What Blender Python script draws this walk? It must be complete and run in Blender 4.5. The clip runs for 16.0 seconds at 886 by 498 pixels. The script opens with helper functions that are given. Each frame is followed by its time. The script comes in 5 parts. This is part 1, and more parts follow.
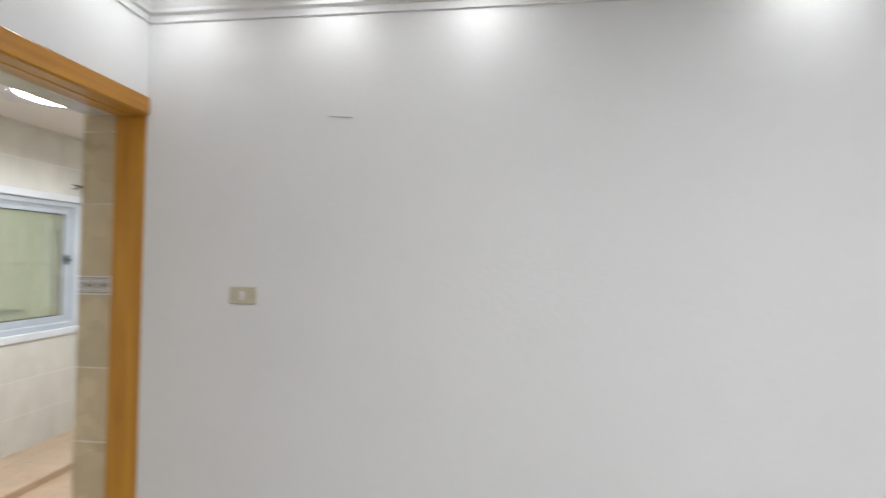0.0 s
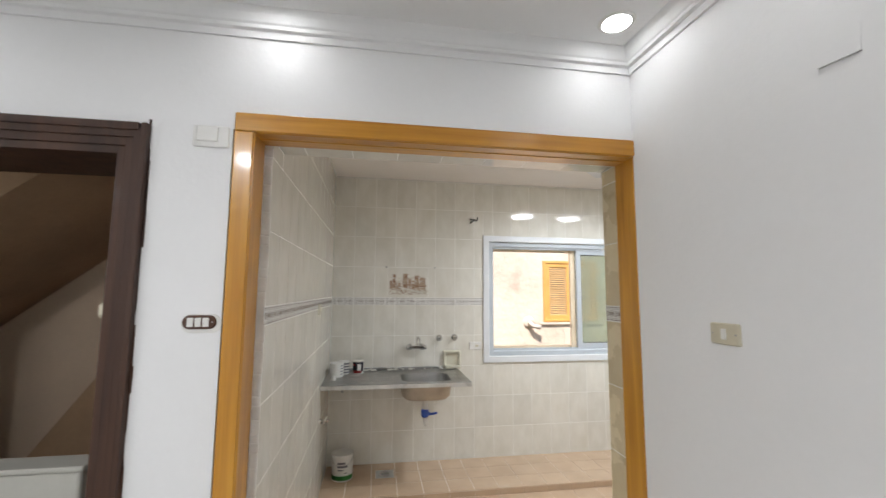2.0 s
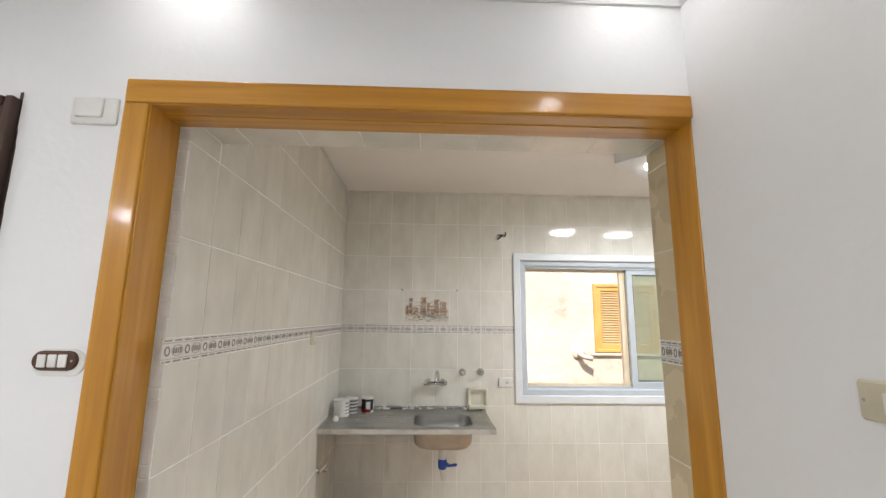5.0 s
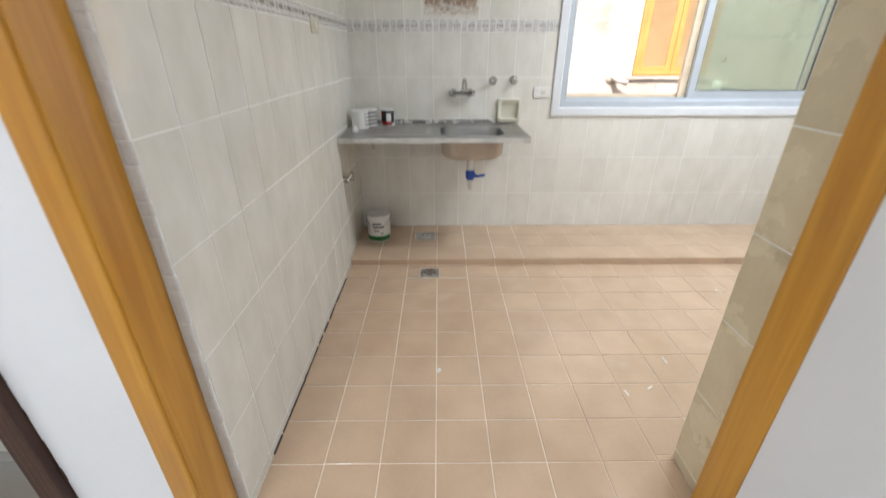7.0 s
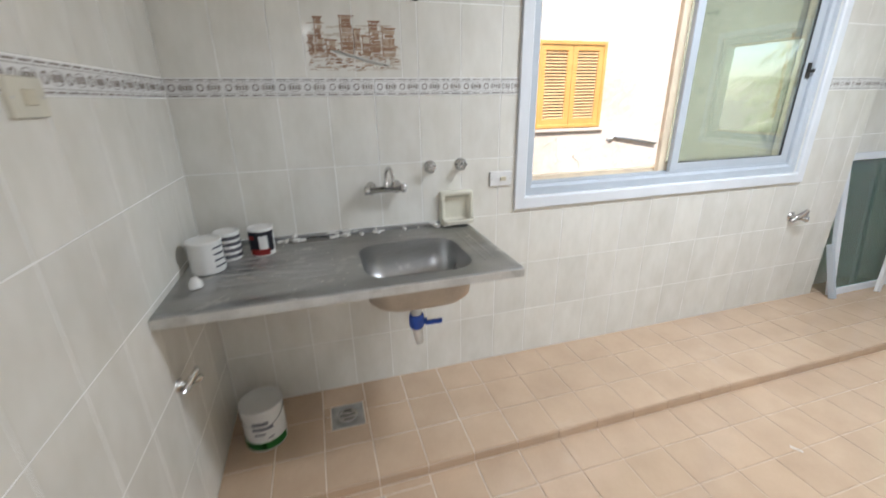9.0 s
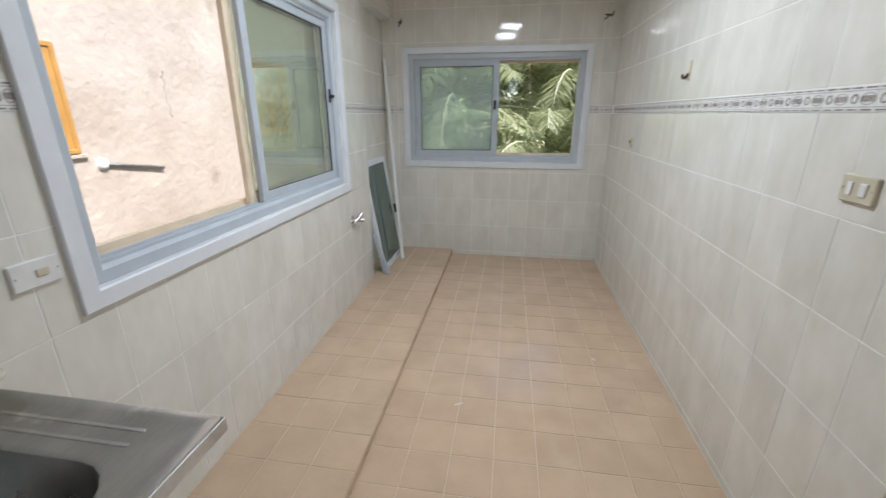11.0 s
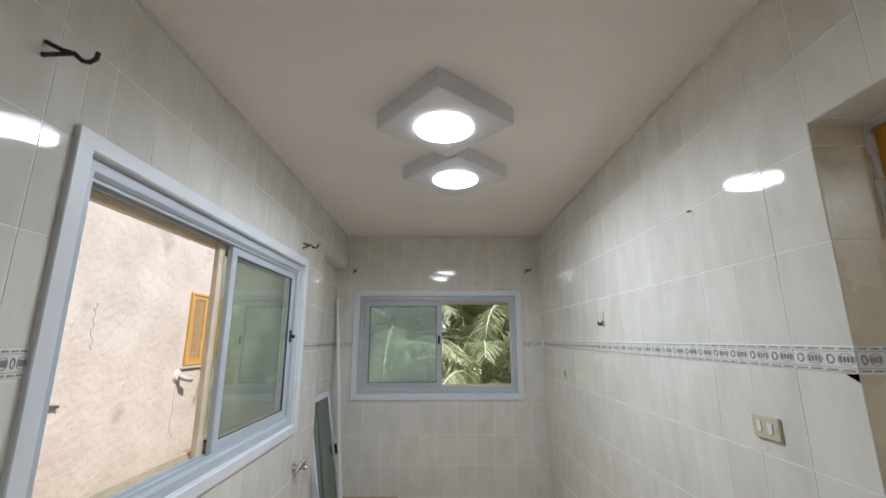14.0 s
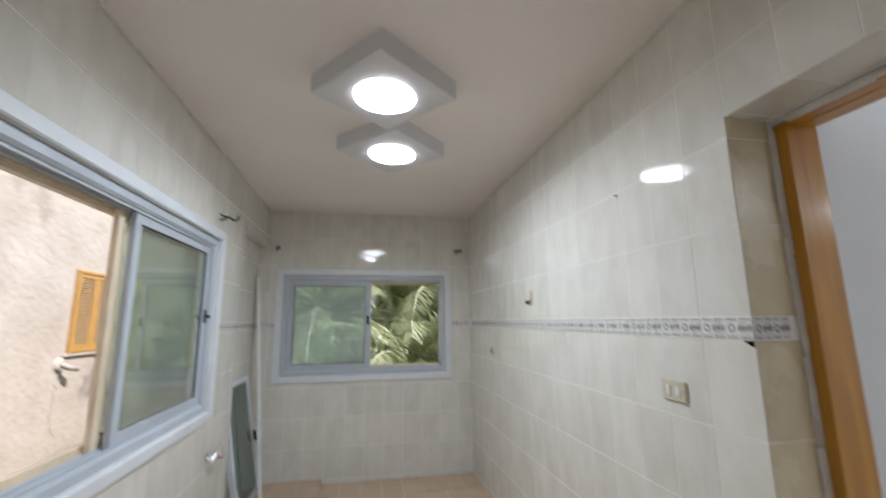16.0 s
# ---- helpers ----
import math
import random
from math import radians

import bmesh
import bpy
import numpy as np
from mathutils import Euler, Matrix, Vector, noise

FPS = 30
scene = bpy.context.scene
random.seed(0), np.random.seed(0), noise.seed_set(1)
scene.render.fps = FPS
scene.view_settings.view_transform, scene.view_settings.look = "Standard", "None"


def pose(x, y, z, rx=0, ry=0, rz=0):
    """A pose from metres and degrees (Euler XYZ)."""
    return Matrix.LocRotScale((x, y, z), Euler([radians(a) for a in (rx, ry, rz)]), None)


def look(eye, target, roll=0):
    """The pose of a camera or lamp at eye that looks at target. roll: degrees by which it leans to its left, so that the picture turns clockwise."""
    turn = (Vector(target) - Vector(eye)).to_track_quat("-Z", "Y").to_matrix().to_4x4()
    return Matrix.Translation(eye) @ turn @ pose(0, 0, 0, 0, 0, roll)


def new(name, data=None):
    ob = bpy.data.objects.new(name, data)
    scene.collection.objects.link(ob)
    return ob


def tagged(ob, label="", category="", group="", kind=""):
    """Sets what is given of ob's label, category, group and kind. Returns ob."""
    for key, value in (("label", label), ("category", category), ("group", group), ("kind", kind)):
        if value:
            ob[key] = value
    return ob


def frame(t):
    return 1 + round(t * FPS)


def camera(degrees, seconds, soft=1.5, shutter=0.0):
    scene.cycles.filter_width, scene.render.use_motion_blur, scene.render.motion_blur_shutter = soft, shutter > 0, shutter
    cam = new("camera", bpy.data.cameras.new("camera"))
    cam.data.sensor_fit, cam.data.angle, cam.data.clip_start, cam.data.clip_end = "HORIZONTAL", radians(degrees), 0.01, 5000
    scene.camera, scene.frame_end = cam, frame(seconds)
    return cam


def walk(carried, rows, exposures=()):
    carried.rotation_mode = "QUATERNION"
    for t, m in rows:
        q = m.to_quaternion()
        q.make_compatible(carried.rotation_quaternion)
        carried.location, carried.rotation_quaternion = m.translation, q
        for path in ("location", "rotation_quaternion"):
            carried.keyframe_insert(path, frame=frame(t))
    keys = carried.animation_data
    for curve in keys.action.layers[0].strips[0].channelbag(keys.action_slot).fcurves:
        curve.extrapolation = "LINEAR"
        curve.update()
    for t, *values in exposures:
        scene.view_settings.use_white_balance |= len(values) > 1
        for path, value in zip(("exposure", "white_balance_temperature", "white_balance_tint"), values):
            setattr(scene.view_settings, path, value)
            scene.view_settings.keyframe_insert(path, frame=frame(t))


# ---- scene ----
cam = camera(94.9, 16.0, soft=1.35, shutter=0.4)
PATH = [
    (0, (3.716, 0.020, 1.630), (3.520, 2.010, 1.680), 0.6),
    (0.5, (3.715, 0.063, 1.640), (2.810, 1.845, 1.717), 0.7),
    (1, (3.770, 0.164, 1.605), (2.268, 1.477, 1.741), 0.1),
    (1.5, (3.879, 0.31, 1.602), (2.021, 1.032, 1.77), 2.3),
    (2, (3.922, 0.41, 1.61), (1.958, 0.726, 1.817), 0.4),
    (2.5, (3.849, 0.463, 1.611), (1.87, 0.621, 1.851), 1.9),
    (3, (3.697, 0.545, 1.634), (1.728, 0.732, 1.932), 2.0),
    (3.2, (3.654, 0.576, 1.642), (1.69, 0.749, 1.975), 1.6),
    (5.3, (3.469, 0.727, 1.6), (1.492, 0.765, 1.898), 0.5),
    (5.5, (3.47, 0.732, 1.584), (1.485, 0.753, 1.825), 0.20),
    (6, (3.438, 0.723, 1.53), (1.438, 0.743, 1.493), 1.6),
    (6.5, (3.341, 0.644, 1.441), (1.404, 0.702, 0.948), 1.0),
    (7, (3.143, 0.620, 1.352), (1.342, 0.638, 0.479), 0.0),
    (7.5, (2.774, 0.632, 1.374), (1.193, 0.735, 0.154), 1.8),
    (8, (2.438, 0.604, 1.381), (0.86, 0.862, 0.18), 2.7),
    (8.5, (2.119, 0.499, 1.44), (0.458, 0.892, 0.397), 0.5),
    (9, (1.843, 0.514, 1.459), (0.045, 1.052, 0.769), -0.9),
    (9.5, (1.604, 0.593, 1.475), (-0.108, 1.433, 0.874), -0.8),
    (10, (1.382, 0.638, 1.440), (0.059, 2.017, 0.834), 0.1),
    (10.2, (1.32, 0.631, 1.458), (0.284, 2.197, 0.77), 0.1),
    (12.3, (1.079, 0.461, 1.489), (1.076, 2.437, 1.186), -0.6),
    (12.5, (1.057, 0.443, 1.501), (1.055, 2.433, 1.298), -0.3),
    (13, (1.036, 0.424, 1.526), (1.038, 2.423, 1.574), -0.5),
    (13.5, (1.027, 0.406, 1.55), (1.024, 2.39, 1.804), -0.4),
    (14, (1.03, 0.39, 1.57), (1.044, 2.343, 2.0), -0.1),
    (14.5, (1.024, 0.371, 1.58), (1.023, 2.273, 2.2), -0.5),
    (15, (1.019, 0.355, 1.591), (1.023, 2.227, 2.295), -0.6),
    (15.5, (1.006, 0.367, 1.586), (1.04, 2.259, 2.232), -0.2),
    (16, (0.974, 0.442, 1.547), (1.35, 2.376, 1.892), -0.6),
]
EXPOSURE = [(0.0, 1.2, 6650, 11), (3.0, 1.32, 6650, 11), (5.5, 1.39, 6850, 12), (6.4, 1.3, 6600, 10), (7.2, 1.64, 6300, 11), (8.0, 1.86, 6050, 11), (8.5, 1.78, 6000, 10),
            (9.0, 1.45, 6200, 11), (9.6, 0.98, 6380, 11), (10.2, 0.98, 6290, 11), (12.3, 0.7, 6180, 10), (13.5, 0.69, 6180, 10), (14.5, 0.75, 6180, 11), (16.0, 0.75, 6180, 11)]
walk(cam, [(t, look(eye, target, roll)) for t, eye, target, roll in PATH], EXPOSURE)

# ---- light ----
world = bpy.data.worlds.new("world")
scene.world = world
world.use_nodes = True
wn = world.node_tree
sky = wn.nodes.new("ShaderNodeTexSky")
sky.sky_type, sky.sun_disc = "NISHITA", False
SUN_EL, SUN_AZ = 54.0, 110.0          # degrees; azimuth clockwise from +y
sky.sun_elevation, sky.sun_rotation = radians(SUN_EL), radians(SUN_AZ)
wn.links.new(sky.outputs[0], wn.nodes["Background"].inputs[0])
wn.nodes["Background"].inputs[1].default_value = 0.15
sd = bpy.data.lights.new("sun", "SUN")
sd.energy, sd.angle, sd.color = 4.2, radians(0.5), (1.0, 0.96, 0.91)
sun = new("sun", sd)
sa, se = radians(SUN_AZ), radians(SUN_EL)
sun.matrix_world = look((math.sin(sa) * math.cos(se) * 20, math.cos(sa) * math.cos(se) * 20, math.sin(se) * 20), (0, 0, 0))


def disc_lamp(name, x, y, z, size, watts, colour, spread=180):
    d = bpy.data.lights.new(name, "AREA")
    d.shape, d.size, d.energy, d.color, d.spread = "DISK", size, watts, colour, radians(spread)
    ob = new(name, d)
    ob.location = (x, y, z)
    return ob


KITCHEN_LAMPS = ((1.05, 2.25, -5.0), (1.13, 2.93, 0.0))
for lx, ly, _ in KITCHEN_LAMPS:
    disc_lamp("kitchen_lamp_light", lx, ly, 2.576, 0.28, 7.84, (0.83, 0.92, 1.0), 170)
# The last five are unseen lamps, added to brighten the hall.
DOWNLIGHTS_AND_FILL = [(2.62, 1.27, 0.115), (2.6, 0.05, 0.115), (2.6, -1.18, 0.115), (3.17, 1.27, 0.115), (3.7, 1.27, 0.115), (4.8, 1.27, 0.115), (2.6, -2.4, 0.115),
              (4.2, -0.6, 8.57), (5.6, -0.6, 8.57), (4.2, -2.4, 8.57), (5.6, -2.4, 8.57), (6.6, 0.6, 3.26)]
for lx, ly, lw in DOWNLIGHTS_AND_FILL:
    disc_lamp("downlight_or_fill_light", lx, ly, 2.602, 0.10, lw, (0.93, 0.96, 1.0))

# ---- materials ----


def node_mat(name):
    m = bpy.data.materials.new(name)
    m.use_nodes = True
    return m, m.node_tree, m.node_tree.nodes["Principled BSDF"]


def surface(name, colour, rough=0.5, second=None, scale=4.0, fine=60.0, vary=0.12, bump=0.0, bump_scale=None, metal=0.0,
            random=0.0, coat=0.0, stretch=(1, 1, 1), rough_vary=0.1, stain=None, stain_scale=1.2, stain_at=0.62):
    """A plain surface: colour broken up at a large and a fine scale, roughness that varies, and a little relief."""
    m, nt, b = node_mat(name)
    N, L = nt.nodes.new, nt.links.new
    co = N("ShaderNodeTexCoord")
    mp = N("ShaderNodeMapping")
    mp.inputs["Scale"].default_value = stretch
    geo = N("ShaderNodeNewGeometry")
    L(geo.outputs["Position"], mp.inputs["Vector"])
    big, small = N("ShaderNodeTexNoise"), N("ShaderNodeTexNoise")
    for n, s, d in ((big, scale, 5), (small, fine, 4)):
        n.inputs["Scale"].default_value, n.inputs["Detail"].default_value = s, d
        L(mp.outputs[0], n.inputs["Vector"])
    mix = N("ShaderNodeMix")
    mix.data_type = "RGBA"
    lo = second or tuple(c * (1 - vary * 1.6) for c in colour)
    mix.inputs["A"].default_value, mix.inputs["B"].default_value = (*lo, 1), (*[min(1, c * (1 + vary * 0.5)) for c in colour], 1)
    blend = N("ShaderNodeMath")
    blend.operation = "MULTIPLY_ADD"
    L(small.outputs[0], blend.inputs[0])
    blend.inputs[1].default_value = 0.45
    ramp = N("ShaderNodeMapRange")
    ramp.inputs["From Min"].default_value, ramp.inputs["From Max"].default_value = 0.3, 0.7
    ramp.inputs["To Min"].default_value, ramp.inputs["To Max"].default_value = 0.0, 0.75
    L(big.outputs[0], ramp.inputs["Value"])
    L(ramp.outputs[0], blend.inputs[2])
    L(blend.outputs[0], mix.inputs["Factor"])
    out = mix.outputs["Result"]
    if random:
        info, hsv = N("ShaderNodeObjectInfo"), N("ShaderNodeHueSaturation")
        rng = N("ShaderNodeMapRange")
        rng.inputs["To Min"].default_value, rng.inputs["To Max"].default_value = 1 - random, 1 + random
        L(info.outputs["Random"], rng.inputs["Value"])
        L(rng.outputs[0], hsv.inputs["Value"])
        L(out, hsv.inputs["Color"])
        out = hsv.outputs[0]
    if stain:
        sn, sr, sm = N("ShaderNodeTexNoise"), N("ShaderNodeMapRange"), N("ShaderNodeMix")
        sm.data_type = "RGBA"
        sn.inputs["Scale"].default_value, sn.inputs["Detail"].default_value = stain_scale, 8
        L(geo.outputs["Position"], sn.inputs["Vector"])
        sr.inputs["From Min"].default_value, sr.inputs["From Max"].default_value = stain_at, stain_at + 0.12
        L(sn.outputs[0], sr.inputs["Value"])
        L(sr.outputs[0], sm.inputs["Factor"])
        L(out, sm.inputs["A"])
        sm.inputs["B"].default_value = (*stain, 1)
        out = sm.outputs["Result"]
    L(out, b.inputs["Base Color"])
    rr = N("ShaderNodeMapRange")
    rr.inputs["To Min"].default_value, rr.inputs["To Max"].default_value = max(0.02, rough - rough_vary), min(1, rough + rough_vary)
    L(big.outputs[0], rr.inputs["Value"])
    L(rr.outputs[0], b.inputs["Roughness"])
    b.inputs["Metallic"].default_value = metal
    b.inputs["Coat Weight"].default_value = coat
    b.inputs["Coat Roughness"].default_value = 0.12
    if bump:
        bn, bp = N("ShaderNodeTexNoise"), N("ShaderNodeBump")
        bn.inputs["Scale"].default_value, bn.inputs["Detail"].default_value = bump_scale or fine, 6
        L(mp.outputs[0], bn.inputs["Vector"])
        bp.inputs["Strength"].default_value, bp.inputs["Distance"].default_value = 1.0, bump
        L(bn.outputs[0], bp.inputs["Height"])
        L(bp.outputs[0], b.inputs["Normal"])
    return m


def wood(name, dark, light, rough=0.28, scale=(1, 1, 1), coat=0.35):
    """Varnished wood with long grain along the axis that has the smallest scale."""
    m, nt, b = node_mat(name)
    N, L = nt.nodes.new, nt.links.new
    geo, mp, wv, nz = N("ShaderNodeNewGeometry"), N("ShaderNodeMapping"), N("ShaderNodeTexNoise"), N("ShaderNodeTexNoise")
    mp.inputs["Scale"].default_value = scale
    L(geo.outputs["Position"], mp.inputs["Vector"])
    L(mp.outputs[0], wv.inputs["Vector"])
    L(mp.outputs[0], nz.inputs["Vector"])
    wv.inputs["Scale"].default_value, wv.inputs["Detail"].default_value, wv.inputs["Distortion"].default_value = 14, 6, 1.2
    nz.inputs["Scale"].default_value, nz.inputs["Detail"].default_value = 70, 3
    ad = N("ShaderNodeMath")
    ad.operation = "MULTIPLY_ADD"
    ad.inputs[1].default_value = 0.3
    L(nz.outputs[0], ad.inputs[0])
    L(wv.outputs[0], ad.inputs[2])
    rp = N("ShaderNodeValToRGB")
    rp.color_ramp.elements[0].position, rp.color_ramp.elements[0].color = 0.42, (*dark, 1)
    rp.color_ramp.elements[1].position, rp.color_ramp.elements[1].color = 0.80, (*light, 1)
    L(ad.outputs[0], rp.inputs[0])
    L(rp.outputs[0], b.inputs["Base Color"])
    b.inputs["Roughness"].default_value = rough
    b.inputs["Coat Weight"].default_value, b.inputs["Coat Roughness"].default_value = coat, 0.1
    bp = N("ShaderNodeBump")
    bp.inputs["Distance"].default_value = 0.0004
    L(nz.outputs[0], bp.inputs["Height"])
    L(bp.outputs[0], b.inputs["Normal"])
    return m


def glowing(name, colour, strength):
    m, nt, b = node_mat(name)
    b.inputs["Base Color"].default_value = (0.9, 0.9, 0.9, 1)
    b.inputs["Emission Color"].default_value, b.inputs["Emission Strength"].default_value = (*colour, 1), strength
    return m


def pane_glass(name, tint, haze=0.0, reflect=0.035):
    """Thin glass: lets the light through with a tint, mirrors more at a slant; haze: uneven pale diffuse mixed in."""
    m, nt, b = node_mat(name)
    nt.nodes.remove(b)
    N, L = nt.nodes.new, nt.links.new
    tr, gl, df, lw, pw, fr = (N("ShaderNodeBsdfTransparent"), N("ShaderNodeBsdfGlossy"), N("ShaderNodeBsdfDiffuse"), N("ShaderNodeLayerWeight"), N("ShaderNodeMath"), N("ShaderNodeMath"))
    tr.inputs[0].default_value = (*tint, 1)
    gl.inputs["Roughness"].default_value = 0.01
    df.inputs[0].default_value = (0.72, 0.76, 0.74, 1)
    lw.inputs[0].default_value = 0.5
    pw.operation, fr.operation = "POWER", "MULTIPLY_ADD"
    L(lw.outputs["Facing"], pw.inputs[0])
    pw.inputs[1].default_value = 4.0
    L(pw.outputs[0], fr.inputs[0])
    fr.inputs[1].default_value, fr.inputs[2].default_value = 0.85, reflect
    geo, nz, mr = N("ShaderNodeNewGeometry"), N("ShaderNodeTexNoise"), N("ShaderNodeMapRange")
    nz.inputs["Scale"].default_value, nz.inputs["Detail"].default_value = 5, 7
    L(geo.outputs["Position"], nz.inputs["Vector"])
    mr.inputs["To Min"].default_value, mr.inputs["To Max"].default_value = haze * 0.4, haze * 1.6
    L(nz.outputs[0], mr.inputs["Value"])
    m1, m2 = N("ShaderNodeMixShader"), N("ShaderNodeMixShader")
    L(mr.outputs[0], m1.inputs[0])
    L(tr.outputs[0], m1.inputs[1])
    L(df.outputs[0], m1.inputs[2])
    L(fr.outputs[0], m2.inputs[0])
    L(m1.outputs[0], m2.inputs[1])
    L(gl.outputs[0], m2.inputs[2])
    L(m2.outputs[0], nt.nodes["Material Output"].inputs[0])
    return m


WALL_PAINT = surface("white_wall_paint", (0.80, 0.80, 0.80), 0.55, scale=1.5, fine=40, vary=0.03, bump=0.0008, bump_scale=55, rough_vary=0.08)
CEIL_PAINT = surface("white_ceiling_paint", (0.78, 0.78, 0.78), 0.8, scale=1.2, fine=30, vary=0.03, bump=0.0006, bump_scale=40)
KITCHEN_CEIL = surface("kitchen_ceiling_paint", (0.90, 0.845, 0.805), 0.75, scale=1.0, fine=30, vary=0.04, bump=0.0006, bump_scale=40)
WALL_TILE = surface("cream_glazed_tile", (0.735, 0.712, 0.655), 0.05, second=(0.64, 0.612, 0.54), scale=9, fine=40, vary=0.06, bump=0.0007,
                    bump_scale=12, random=0.035, rough_vary=0.03, stretch=(1, 1, 0.5))
BAND_WHITE = surface("white_border_glaze", (0.77, 0.76, 0.74), 0.18, scale=20, fine=90, vary=0.07)
BAND_PRINT = surface("taupe_border_print", (0.33, 0.29, 0.26), 0.25, scale=40, fine=200, vary=0.3)
BAND_PALE = surface("pale_border_print", (0.52, 0.49, 0.46), 0.22, scale=40, fine=200, vary=0.2)
MURAL_DARK = surface("brown_picture_print", (0.24, 0.13, 0.08), 0.25, second=(0.36, 0.24, 0.16), scale=30, fine=160, vary=0.3)
MURAL_PALE = surface("sepia_picture_print", (0.46, 0.36, 0.27), 0.22, second=(0.34, 0.24, 0.17), scale=40, fine=180, vary=0.3)
MURAL_WASH = surface("pale_picture_wash", (0.58, 0.53, 0.45), 0.2, second=(0.50, 0.43, 0.35), scale=40, fine=180, vary=0.2)
WALL_GROUT = surface("white_wall_grout", (0.86, 0.85, 0.82), 0.8, scale=6, fine=120, vary=0.1, bump=0.0006)
FLOOR_TILE = surface("peach_floor_tile", (0.575, 0.42, 0.292), 0.11, second=(0.50, 0.36, 0.248), scale=5, fine=70, vary=0.1, bump=0.0003, bump_scale=14,
                     random=0.03, rough_vary=0.06, coat=0.08, stain=(0.62, 0.50, 0.38), stain_scale=2.2, stain_at=0.64)
REVEAL_TILE = surface("yellowed_jamb_tile", (0.68, 0.59, 0.41), 0.26, second=(0.57, 0.47, 0.30), scale=5, fine=60, vary=0.12, random=0.06,
                      stain=(0.44, 0.35, 0.21), stain_scale=6, stain_at=0.64)
PLASTER = surface("rough_white_plaster", (0.74, 0.72, 0.68), 0.9, scale=14, fine=120, vary=0.12, bump=0.003, bump_scale=40)
ORANGE_WOOD_UP = wood("orange_wood_upright", (0.41, 0.165, 0.012), (0.62, 0.30, 0.032), scale=(1, 1, 0.05))
ORANGE_WOOD_ACROSS = wood("orange_wood_across", (0.41, 0.165, 0.012), (0.62, 0.30, 0.032), scale=(1, 0.05, 1))
DARK_WOOD = wood("dark_brown_wood", (0.022, 0.008, 0.004), (0.062, 0.024, 0.011), rough=0.6, scale=(1, 1, 0.06), coat=0.05)
ALU = surface("pale_grey_aluminium", (0.50, 0.54, 0.585), 0.38, scale=8, fine=120, vary=0.05, rough_vary=0.06)
ALU_WHITE = surface("white_window_trim", (0.74, 0.76, 0.79), 0.42, scale=6, fine=90, vary=0.05)
# Cream brightened and warmed to carry the outside light on tracks and sash.
ALU_CREAM_LIT = surface("outside_lit_cream_paint", (0.82, 0.68, 0.50), 0.5, scale=8, fine=90, vary=0.12)
GASKET = surface("black_rubber", (0.02, 0.02, 0.022), 0.6, vary=0.2)
STEEL = surface("stainless_steel", (0.47, 0.47, 0.465), 0.30, scale=6, fine=200, vary=0.30, bump=0.0004, bump_scale=30, metal=1.0, rough_vary=0.1, stretch=(1, 0.15, 1),
                stain=(0.70, 0.69, 0.66), stain_scale=11, stain_at=0.60)
CHROME = surface("worn_chrome", (0.62, 0.61, 0.60), 0.14, scale=20, fine=150, vary=0.15, metal=1.0, rough_vary=0.07)
GREY_METAL = surface("dull_grey_metal", (0.48, 0.48, 0.47), 0.4, scale=20, fine=150, vary=0.25, metal=0.9)
BLACK_METAL = surface("black_painted_metal", (0.025, 0.022, 0.02), 0.45, scale=30, fine=150, vary=0.4)
WHITE_PLASTIC = surface("white_plastic", (0.74, 0.73, 0.70), 0.35, scale=10, fine=90, vary=0.06)
CREAM_PLASTIC = surface("cream_plastic", (0.58, 0.53, 0.40), 0.35, scale=14, fine=90, vary=0.1)
BROWN_PLASTIC = surface("brown_plastic", (0.085, 0.035, 0.018), 0.35, scale=14, fine=90, vary=0.2)
CREAM_CERAMIC = surface("cream_ceramic", (0.66, 0.63, 0.52), 0.18, scale=8, fine=60, vary=0.08)
BLUE_PLASTIC = surface("blue_plastic", (0.02, 0.08, 0.42), 0.35, scale=14, fine=90, vary=0.2)
PRINT_GREEN = surface("green_label_ink", (0.06, 0.32, 0.07), 0.5, scale=20, fine=90, vary=0.25)
PRINT_RED = surface("red_label_ink", (0.42, 0.03, 0.03), 0.5, vary=0.2)
PRINT_BLACK = surface("black_label_ink", (0.03, 0.03, 0.04), 0.5, vary=0.2)
PRINT_GREY = surface("grey_label_ink", (0.22, 0.22, 0.25), 0.5, vary=0.2)
PRINT_PALE = surface("faded_label_ink", (0.45, 0.45, 0.48), 0.5, vary=0.2)
LAMP_BODY = surface("white_lamp_housing", (0.72, 0.71, 0.72), 0.5, scale=5, fine=60, vary=0.04)
LAMP_GLOW = glowing("lamp_diffuser", (0.93, 0.96, 1.0), 8.4)
SPOT_GLOW = glowing("downlight_diffuser", (0.93, 0.97, 1.0), 8.4)
GLASS_GREEN = pane_glass("green_tinted_glass", (0.84, 0.89, 0.83), 0.07, 0.20)
GLASS_HAZE = pane_glass("milky_green_glass", (0.90, 0.95, 0.93), 0.16)
STUCCO = surface("peach_stucco", (0.50, 0.425, 0.355), 0.9, second=(0.40, 0.32, 0.255), scale=1.3, fine=16, vary=0.16, bump=0.020, bump_scale=8,
                 stain=(0.36, 0.28, 0.22), stain_scale=1.1, stain_at=0.62)
YELLOW_PAINT = surface("ochre_shutter_paint", (0.50, 0.265, 0.07), 0.45, scale=6, fine=80, vary=0.12)
SLAT_PAINT = surface("pale_ochre_slat_paint", (0.50, 0.32, 0.15), 0.5, scale=6, fine=80, vary=0.12)
STAIR_TAN = surface("tan_stair_wall", (0.74, 0.58, 0.43), 0.8, scale=2, fine=40, vary=0.1, bump=0.001)
STAIR_BROWN = surface("brown_stair_soffit", (0.42, 0.27, 0.16), 0.8, scale=2, fine=40, vary=0.2, bump=0.001)
